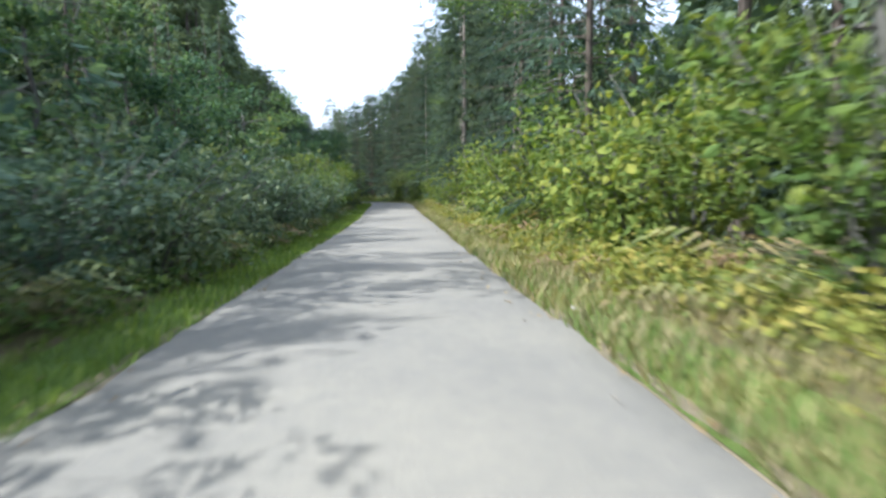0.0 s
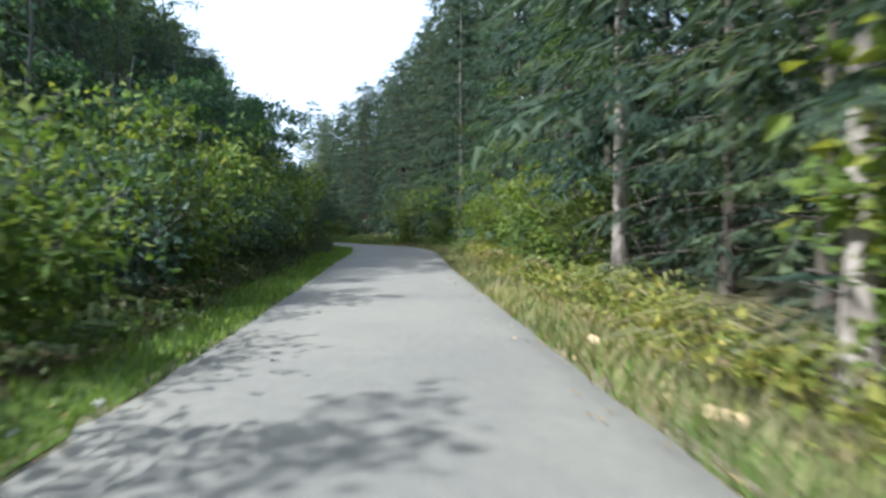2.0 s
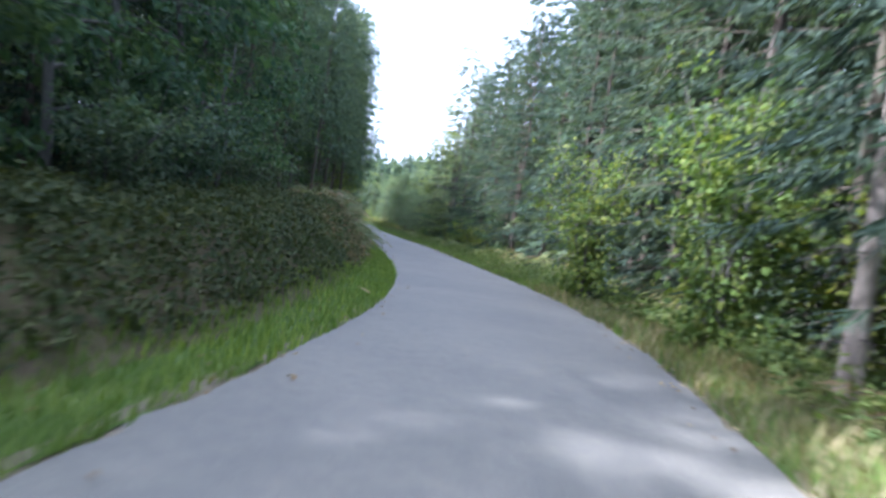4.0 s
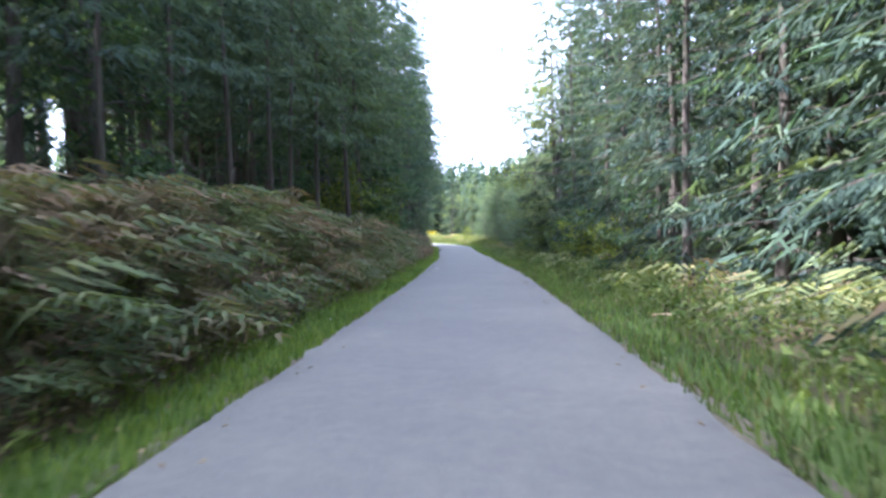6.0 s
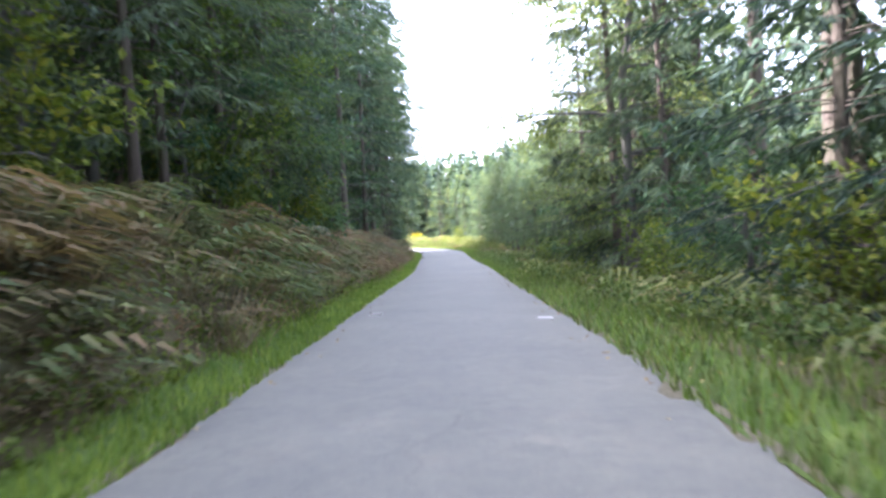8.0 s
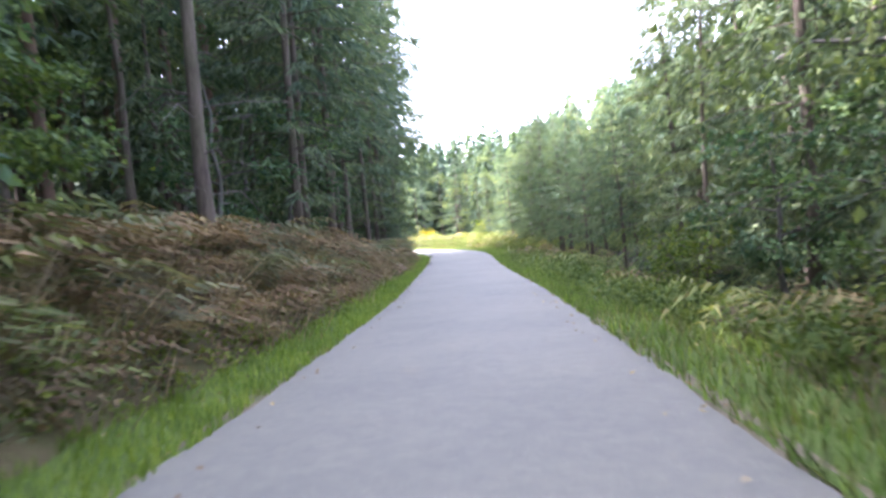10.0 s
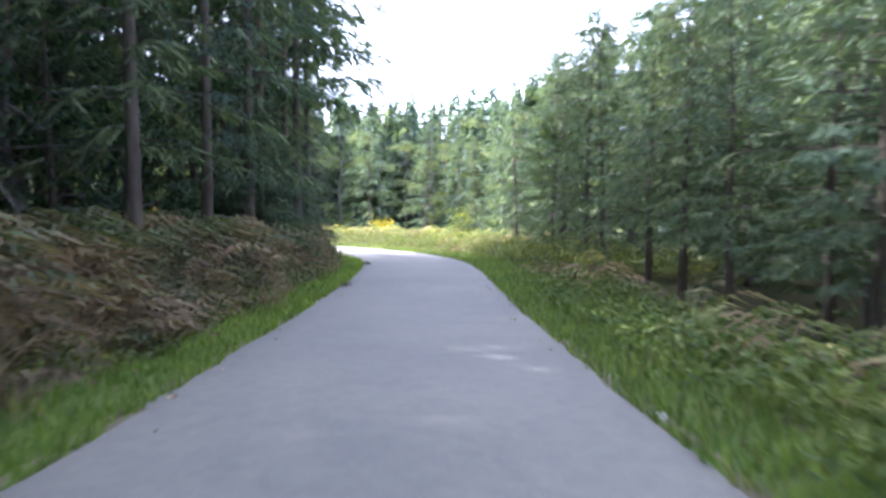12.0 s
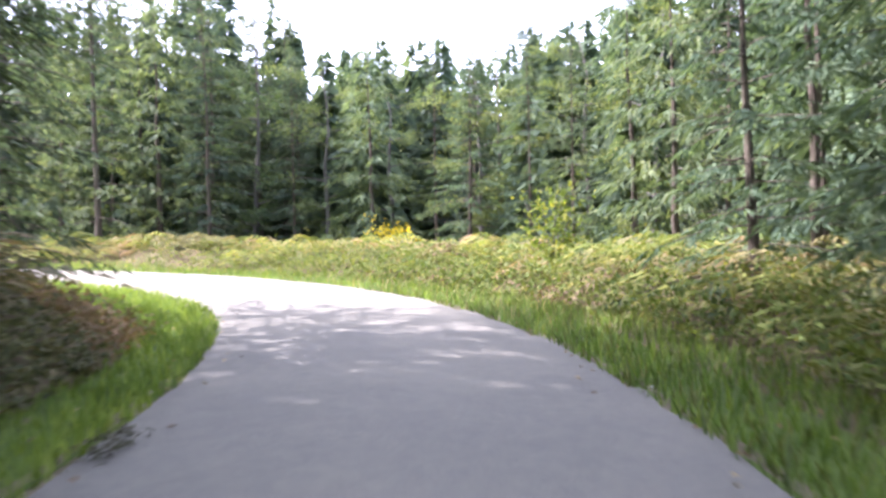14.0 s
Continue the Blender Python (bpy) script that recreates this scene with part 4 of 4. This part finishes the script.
# third stretch, right: lower, younger conifers
band("young", 110, 117, 4.6, 5.6, 2.0, 0.95, room=1.1)
band("young_bare", 117, 135, 4.6, 5.6, 1.8, 0.95, room=1.1)
band("young", 136, 145, 4.7, 5.6, 2.0, 1.1, room=1.1)
band(("young_back", "ash", "young_back"), 104, 136, 6.4, 8.0, 2.0, 1.1, room=1.1)
band(("young_back", "back_spruce"), 112, 147, 8.4, 10.5, 2.0, 1.3, room=1.1)
band(("back_spruce", "mid_spruce"), 110, 150, 11.0, 14.0, 2.2, 1.2, room=1.2, deep=True)
band(("young_back", "back_spruce"), 136, 145, 6.6, 8.2, 2.2, 1.2, room=1.1)
# outside of the last bend
for px, py, sz in ((-57.3, 150.0, 0.95), (-55.0, 152.4, 0.8), (-60.3, 147.3, 1.0), (-41.2, 146.0, 0.72), (-44.0, 150.5, 0.7)):
    plant("spruce", px, py, sz)
band(("young", "young_back"), 144, 152, 7.6, 9.4, 2.0, 1.2, room=1.5)
band(("young", "young_back"), 152, 166, 9.6, 11.0, 1.6, 1.2, room=1.5)
band(("young_back", "young_back", "ash"), 166, 176, 8.6, 11.0, 2.0, 1.1, room=1.2)
band("ash", 146, 164, 11.2, 12.4, 2.6, 1.0, room=0.8)
band(("mid_spruce", "ash", "mid_spruce"), 144, 166, 12.8, 15.0, 2.2, 1.0, room=1.0)
band("back_spruce", 146, 172, 16.0, 19.0, 2.0, 1.1, room=1.0, deep=True)


def deep_stands():
    """The rows behind the first ones, where single trees can no longer be told apart, joined by material."""
    parts = {}
    for tree, m in DEEP:
        w = np.array(m)
        for child in tree.children:
            me = child.data
            v = np.empty(len(me.vertices) * 3, np.float32)
            me.vertices.foreach_get("co", v)
            v = v.reshape(-1, 3) @ w[:3, :3].T + w[:3, 3]
            parts.setdefault(me.materials[0], []).append((v, [tuple(q.vertices) for q in me.polygons]))
    for mat, pieces in parts.items():
        V, F, n = [], [], 0
        for v, f in pieces:
            V.append(v)
            F += [tuple(i + n for i in q) for q in f]
            n += len(v)
        ob = new("deep_woods", mesh_of("deep_woods", np.concatenate(V), F, mat, False))
        tagged(ob, "crowded conifers deeper in the forest, some rows added to shade the road", "woods", kind="stuff")


deep_stands()


def far_woods():
    """Depth of the forest: slender conifers that close the view between the nearer trunks."""
    rng = np.random.RandomState(5)
    V, F, n = [], [], 0
    pts = rng.uniform((-115, -55), (45, 232), (5200, 2))
    s, u = along(pts[:, 0], pts[:, 1])
    ok = (np.abs(u) > np.where(u > 0, 11.8, 12.8)) & (np.abs(u) < 40) & (s > -8)
    ok &= ~((u < 0) & (s > 136)) & ~((u < 0) & (u > -24) & (s > 64) & (s < 100))
    ok &= rng.uniform(0, 1, len(u)) < np.interp(np.abs(u), [12, 22, 40], [1.0, 0.7, 0.35])
    pts, s, u = pts[ok][:1000], s[ok][:1000], u[ok][:1000]
    more = rng.uniform((-115, 136), (-5, 228), (1500, 2))
    s2, u2 = along(more[:, 0], more[:, 1])
    keep = (u2 > 13) & (u2 < 46) & (s2 > 126)
    pts, s, u = np.concatenate([pts, more[keep][:300]]), np.concatenate([s, s2[keep][:300]]), np.concatenate([u, u2[keep][:300]])
    z = ground_height(pts[:, 0], pts[:, 1])
    for (x, y), zz, ss, us in zip(pts, z, s, u):
        h = min(rng.uniform(10.5, 14.5), stand_height(ss, us) * rng.uniform(0.85, 1.0)) * (0.4 if us > 0 and 86 < ss < 122 else 1.0)
        m = 132
        f = rng.uniform(0.03, 1, m) ** 0.8
        a = rng.uniform(0, 6.28, m)
        l = 2.3 * (1 - f) ** 0.8 * rng.uniform(0.6, 1.1, m) + 0.2
        b = np.c_[x + 0 * a, y + 0 * a, zz + f * h]
        b[:, :2] += np.c_[np.cos(a), np.sin(a)] * (l * 0.15)[:, None]
        ax = np.c_[np.cos(a), np.sin(a), -rng.uniform(0.1, 0.9, m)] * l[:, None]
        side = unit(np.cross(ax, rng.normal(0, 1.0, ax.shape)))
        v, fc = spikes(b, ax, side, 0.34 + 0.4 * l)
        V.append(v)
        F.append(fc + n)
        n += len(v)
    ob = new("far_woods", mesh_of("far_woods", np.concatenate(V), np.concatenate(F).tolist(), M_SPRUCE, False))
    tagged(ob, "dense dark conifer wood standing behind the nearer trees", "woods", kind="stuff")


far_woods()


# ---------------------------------------------------------------- ground plants
def beds(rng, count, s0, s1, u0, u1):
    s, u = rng.uniform(s0, s1, count), rng.uniform(u0, u1, count)
    x, y = at(s, u)
    _, uu = along(x, y)
    return np.c_[x, y][np.abs(uu) > min(abs(u0), abs(u1)) - 0.05]


rng = np.random.RandomState(77)
fern_left = np.concatenate([beds(rng, 150, 67, 104, -3.5, -2.75), beds(rng, 330, 66, 100, -5.2, -2.75), beds(rng, 70, 100, 136, -5.4, -2.95), beds(rng, 170, 62, 134, -12, -6), beds(rng, 60, -14, 32, -3.4, -2.9), beds(rng, 110, 124, 144, -5.2, -3.3)])
scatter_fronds("bracken", fern_left, rng, 0.85, M_BRACKEN, "green and browning bracken covering the bank")
fern_right = np.concatenate([beds(rng, 120, 66, 104, 3.4, 6), beds(rng, 40, 104, 134, 3.3, 4.2), beds(rng, 90, -14, 64, 3.0, 4.5)])
scatter_fronds("bracken", fern_right, rng, 0.9, M_BRACKEN, "green bracken between the verge and the trees")
scatter_fronds("bracken", beds(rng, 330, 134, 178, 3.4, 8), rng, 0.9, M_HERB, "yellow-green bracken in the sunny bend")
scatter_fronds("bracken", np.concatenate([beds(rng, 150, 80, 112, -5.2, -3.0), beds(rng, 230, 104, 143, -5.6, -3.0)]), rng, 0.85, M_BRACKEN_GREY, "grey-green and browning bracken on the bank")
scatter_fronds("bracken", beds(rng, 420, 143, 178, 3.9, 9), rng, 0.8, M_BRACKEN_GREY, "tall grey-green bracken in the sunny bend")
scatter_fronds("dead_bracken", np.concatenate([beds(rng, 320, 102, 126, -4.4, -2.7), beds(rng, 240, 98, 136, -4.6, -2.75), beds(rng, 60, 68, 98, -4.6, -2.8), beds(rng, 60, 76, 84, -4.8, -3.2), beds(rng, 45, 132, 152, 3.0, 4.6), beds(rng, 25, 66, 80, -5, -3)]), rng, 0.66, M_RUST, "rust-brown withered bracken on the bank")

grass_left = np.concatenate([beds(rng, 11000, -14, 32, -2.75, -HALF - 0.02), beds(rng, 5000, 32, 48, -2.9, -HALF - 0.02), beds(rng, 9000, 44, 67, -3.0, -HALF - 0.02), beds(rng, 34000, 62, 160, -2.65, -HALF - 0.02), beds(rng, 16000, 145, 165, -5.0, -2.6), beds(rng, 7000, -14, 150, -HALF - 0.35, -HALF - 0.05)])
scatter_blades("grass", grass_left, rng, 0.13, M_GRASS, "fresh green grass along the edge of the road")
grass_right = np.concatenate([beds(rng, 14000, 62, 150, HALF + 0.02, 3.1), beds(rng, 6000, -14, 62, HALF + 0.04, 2.6), beds(rng, 15000, 108, 165, HALF + 0.02, 3.5)])
scatter_blades("grass", grass_right, rng, 0.17, M_GRASS, "green grass and weeds on the verge")
scatter_blades("olive_grass", beds(rng, 17000, 62, 150, HALF + 0.02, 3.4), rng, 0.16, M_OLIVE, "olive and yellowing grass on the shaded verge", lean=0.9)
scatter_blades("dry_grass", np.concatenate([beds(rng, 26000, -14, 64, HALF + 0.03, 3.3), beds(rng, 1500, 144, 162, HALF + 0.1, 4.0)]), rng, 0.22, M_DRY, "dry yellowish grass on the sunny verge", lean=0.8)
tuft = []
for s0, u0, u1, k in ((70, -3.9, -2.8, 7), (79, -4.2, -2.7, 8), (90, -3.8, -2.6, 9), (96, -4.3, -2.9, 7), (105, -4.2, -2.7, 9), (113, -4.0, -2.6, 9), (120, -4.0, -2.5, 7), (131, -3.9, -2.5, 4), (137, -3.8, -2.5, 3), (142, -3.8, -2.6, 2)):
    for _ in range(k):
        cs_, cu_ = rng.uniform(s0 - 3, s0 + 3), rng.uniform(u0, u1)
        x_, y_ = at(cs_, cu_)
        tuft.append(np.c_[rng.normal(float(x_), 0.2, 90), rng.normal(float(y_), 0.2, 90)])
scatter_blades("tussock_grass", np.concatenate(tuft), rng, 0.5, M_TAN, "tan withered grass tussocks on the bank", lean=0.9, wide=0.014)
scatter_herbs("herbs", beds(rng, 900, -16, 46, 2.7, 4.0), rng, 0.42, 0.11, M_HERB, "yellow-green leafy weeds and brambles at the wood edge")
scatter_herbs("herbs", np.concatenate([beds(rng, 350, 46, 66, 2.6, 4.0), beds(rng, 430, 108, 132, 2.3, 4.0), beds(rng, 110, 132, 152, 3.0, 4.3), beds(rng, 420, 64, 118, 2.7, 4.0)]), rng, 0.4, 0.1, M_WEED, "leafy green weeds behind the verge")
scatter_herbs("herbs", np.concatenate([beds(rng, 360, 136, 156, 3.0, 4.6), beds(rng, 160, 146, 160, 2.3, 4.0), beds(rng, 120, 68, 104, 2.9, 4.0)]), rng, 0.62, 0.09, M_HERB, "yellow-green weeds at the foot of the young conifers")
scatter_herbs("herbs", beds(rng, 240, -16, 32, -3.3, -2.6), rng, 0.32, 0.1, M_BEECH, "low green plants in front of the bushes")

scatter_herbs("bank_plants", np.concatenate([beds(rng, 900, 60, 136, -5.2, -2.7), beds(rng, 1000, 60, 136, -3.6, -2.6), beds(rng, 2300, 124, 145.5, -4.8, -2.6)]), rng, 0.3, 0.078, M_BANK, "olive and brown low plants covering the bank", per=17)
scatter_herbs("bilberry", np.concatenate([beds(rng, 3400, 37, 68, -5.8, -2.8), beds(rng, 300, 30, 40, -4.2, -2.7)]), rng, 0.28, 0.09, M_HEATH, "dark green low bilberry and heath covering the bank", per=16)
scatter_herbs("bank_plants", np.concatenate([beds(rng, 800, 66, 104, -3.3, -2.55), beds(rng, 300, 104, 140, -3.0, -2.55), beds(rng, 300, 104, 140, 2.8, 3.8)]), rng, 0.2, 0.085, M_WEED, "low green weeds at the foot of the bank", per=12)
lit = np.concatenate([beds(rng, 900, -14, 150, -2.6, -1.35), beds(rng, 1100, -14, 150, 1.35, 2.8)])
lz = ground_height(lit[:, 0], lit[:, 1]) + 0.035
an = rng.uniform(0, 6.28, len(lit))
lv, lf = blades(np.c_[lit, lz], np.c_[np.cos(an), np.sin(an), rng.uniform(-0.1, 0.5, len(an))] * 0.06, np.c_[-np.sin(an), np.cos(an), 0 * an], np.full(len(an), 0.04))
tagged(new("leaf_litter", mesh_of("leaf_litter", lv, lf.tolist(), M_LITTER, False)), "brown and pale fallen leaves along the road edge", "leaves", kind="stuff")


# ---------------------------------------------------------------- single small things
def sapling(x, y, h, mat, label, name="sapling", seed=1, width=0.5, leaf=0.09):
    ob = shrub(seed, h, width, leaf, 16, mat, label, name, stems=5)
    ob.matrix_basis = pose(x, y, float(ground_height(x, y)[0]) - 0.02)
    return ob


sapling(-40.9, 143.6, 2.5, M_HAZEL, "bright green young sapling standing at the verge", seed=301, width=0.6, leaf=0.13)
sapling(-49.3, 150.9, 0.95, M_YELLOW, "small shrub with bright yellow autumn leaves", "yellow_shrub", 302, 0.62, 0.15)


def fallen_branch(s, u, length, turn, radius, label):
    rng2 = np.random.RandomState(int(s * 7) % 999)
    x, y = at(s, u)
    t = Tubes()
    q = np.linspace(0, 1, 7)[:, None]
    path = q * np.array([length, 0, 0]) + rng2.normal(0, 0.03, (7, 3)) + np.array([0, 0, radius])
    t.add(path, np.linspace(radius, radius * 0.4, 7), 7)
    for i in (2, 3, 4, 5):
        t.add([path[i], path[i] + np.array([0.25, rng2.choice([-1, 1]) * 0.25, rng2.uniform(0.02, 0.2)])], [radius * 0.4, 0.004], 4)
    ob = new("fallen_branch", t.mesh("fallen_branch", M_TWIG))
    tagged(ob, label, "branch")
    ob.matrix_basis = pose(float(x), float(y), float(ground_height(x, y)[0]) + 0.02, 0, 0, turn)
    return ob


fallen_branch(82, -5.6, 3.2, 115, 0.05, "dead fallen branch lying across the bracken bank")
fallen_branch(22.6, 2.6, 0.5, 20, 0.03, "short broken branch lying on the verge")


def cut_log(x, y, length, radius, turn):
    bm = bmesh.new()
    bmesh.ops.create_cone(bm, cap_ends=True, segments=12, radius1=radius, radius2=radius * 0.92, depth=length)
    bmesh.ops.bevel(bm, geom=[e for e in bm.edges if len(e.link_faces) == 2 and e.calc_face_angle(0) > 1], offset=radius * 0.1, segments=1, affect="EDGES")
    for v in bm.verts:
        v.co += Vector((noise.noise(v.co * 9), noise.noise(v.co * 9 + Vector((3, 1, 2))), 0)) * radius * 0.12
    me = bpy.data.meshes.new("cut_log")
    bm.to_mesh(me)
    bm.free()
    me.materials.append(M_WOOD)
    ob = new("cut_log", me)
    tagged(ob, "short pale cut log lying in the verge grass", "log")
    ob.matrix_basis = pose(x, y, float(ground_height(x, y)[0]) + radius * 0.7, 90, 0, turn)
    return ob


for s0, u0, tn in ((24.0, 2.39, 40), (20.0, 2.36, -20), (18.5, 2.7, 75), (27.0, 2.36, 15)):
    lx, ly = at(s0, u0)
    cut_log(float(lx), float(ly), 0.3, 0.06, tn)


def brash_pile(name, s0, u0, count, spread, size, mat, label):
    """A low loose heap of dead leaves and twigs."""
    r = np.random.RandomState(int(s0 * 10))
    x, y = at(s0 + r.normal(0, spread, count), u0 + r.normal(0, spread * 0.35, count))
    z = ground_height(x, y) + np.abs(r.normal(0.04, 0.03, count))
    a_ = r.uniform(0, 6.28, count)
    v, f = blades(np.c_[x, y, z], np.c_[np.cos(a_), np.sin(a_), r.uniform(-0.2, 0.6, count)] * size * r.uniform(0.6, 1.4, (count, 1)), np.c_[-np.sin(a_), np.cos(a_), 0 * a_], np.full(count, size * 0.4))
    tagged(new(name, mesh_of(name, v, f.tolist(), mat, False)), label, "leaves", kind="stuff")


brash_pile("brash", 13.5, 2.75, 420, 0.9, 0.13, M_RUST, "reddish-brown dead leaves and brash on the verge")
brash_pile("leaf_debris", 133.0, -1.62, 90, 0.18, 0.06, M_FLOOR, "dark wet leaf debris on the road edge")
brash_pile("leaf_debris", 140.5, -1.63, 110, 0.2, 0.06, M_FLOOR, "dark wet leaf debris on the road edge")


def twig(s0, u0, length, turn):
    t = Tubes()
    q = np.linspace(0, 1, 5)
    t.add(np.c_[q * length, 0.03 * np.sin(q * 5), 0.02 + 0.03 * np.sin(q * 3)], np.linspace(0.016, 0.007, 5), 6)
    t.add([(length * 0.5, 0.03 * math.sin(2.5), 0.045), (length * 0.7, 0.1, 0.08)], [0.008, 0.003], 4)
    ob = tagged(new("stick", t.mesh("stick", M_WOOD)), "pale barkless stick lying in the grass", "stick")
    x, y = at(s0, u0)
    ob.matrix_basis = pose(float(x), float(y), float(ground_height(x, y)[0]) + 0.05, 0, 0, turn)


twig(74.0, 2.6, 0.42, -20)
twig(56.5, -1.98, 0.35, 140)
twig(119.0, 2.7, 0.4, 60)


def stone(x, y, size, seed):
    bm = bmesh.new()
    bmesh.ops.create_icosphere(bm, subdivisions=2, radius=size)
    for v in bm.verts:
        v.co *= 1 + 0.35 * noise.noise(v.co / size * 1.3 + Vector((seed, 0, 0)))
        v.co.z *= 0.6
    me = bpy.data.meshes.new("stone")
    bm.to_mesh(me)
    bm.free()
    me.materials.append(M_STONE)
    ob = tagged(new("stone", me), "small grey stone lying at the roadside", "stone")
    ob.matrix_basis = pose(x, y, float(ground_height(x, y)[0]) + size * 0.3, 0, 0, seed * 40)


for k in range(26):
    s0 = random.uniform(-8, 150)
    u0 = random.choice((-1, 1)) * random.uniform(1.82, 2.2)
    px, py = at(s0, u0)
    stone(float(px), float(py), random.uniform(0.025, 0.06), k)

sapling(-46.0, 129.5, 2.6, M_YELLOW_GREEN, "yellow-green shrub in a sunny clearing behind the trees", "sunny_shrub", 304, 1.0, 0.13)
sapling(-44.5, 125.0, 2.4, M_YELLOW_GREEN, "yellow-green shrub in a sunny clearing behind the trees", "sunny_shrub", 305, 1.0, 0.13)
sapling(-50.5, 134.0, 2.4, M_YELLOW, "tall shrub with yellow leaves in the clearing", "yellow_shrub", 306, 0.9, 0.13)

# two small painted squares on the asphalt
road = bpy.data.objects["road"]
for s0, u0 in ((93.5, -1.32), (91.5, 1.42)):
    ss = np.array([s0 - 0.13, s0 + 0.13])
    uu = np.array([u0 - 0.11, u0 + 0.11])
    V = []
    for a_ in ss:
        for c_ in uu:
            x, y = at(a_, c_)
            z = float(np.interp(a_, S, CZ)) + 0.03 * (1 - (c_ / HALF) ** 2)
            V += [(float(x), float(y), z + 0.009), (float(x), float(y), z - 0.02)]
    F = [(0, 2, 6, 4), (1, 5, 7, 3), (0, 4, 5, 1), (2, 3, 7, 6), (0, 1, 3, 2), (4, 6, 7, 5)]
    part("paint_mark", mesh_of("paint_mark", V, F, M_STONE, False), road, "small worn white painted square")
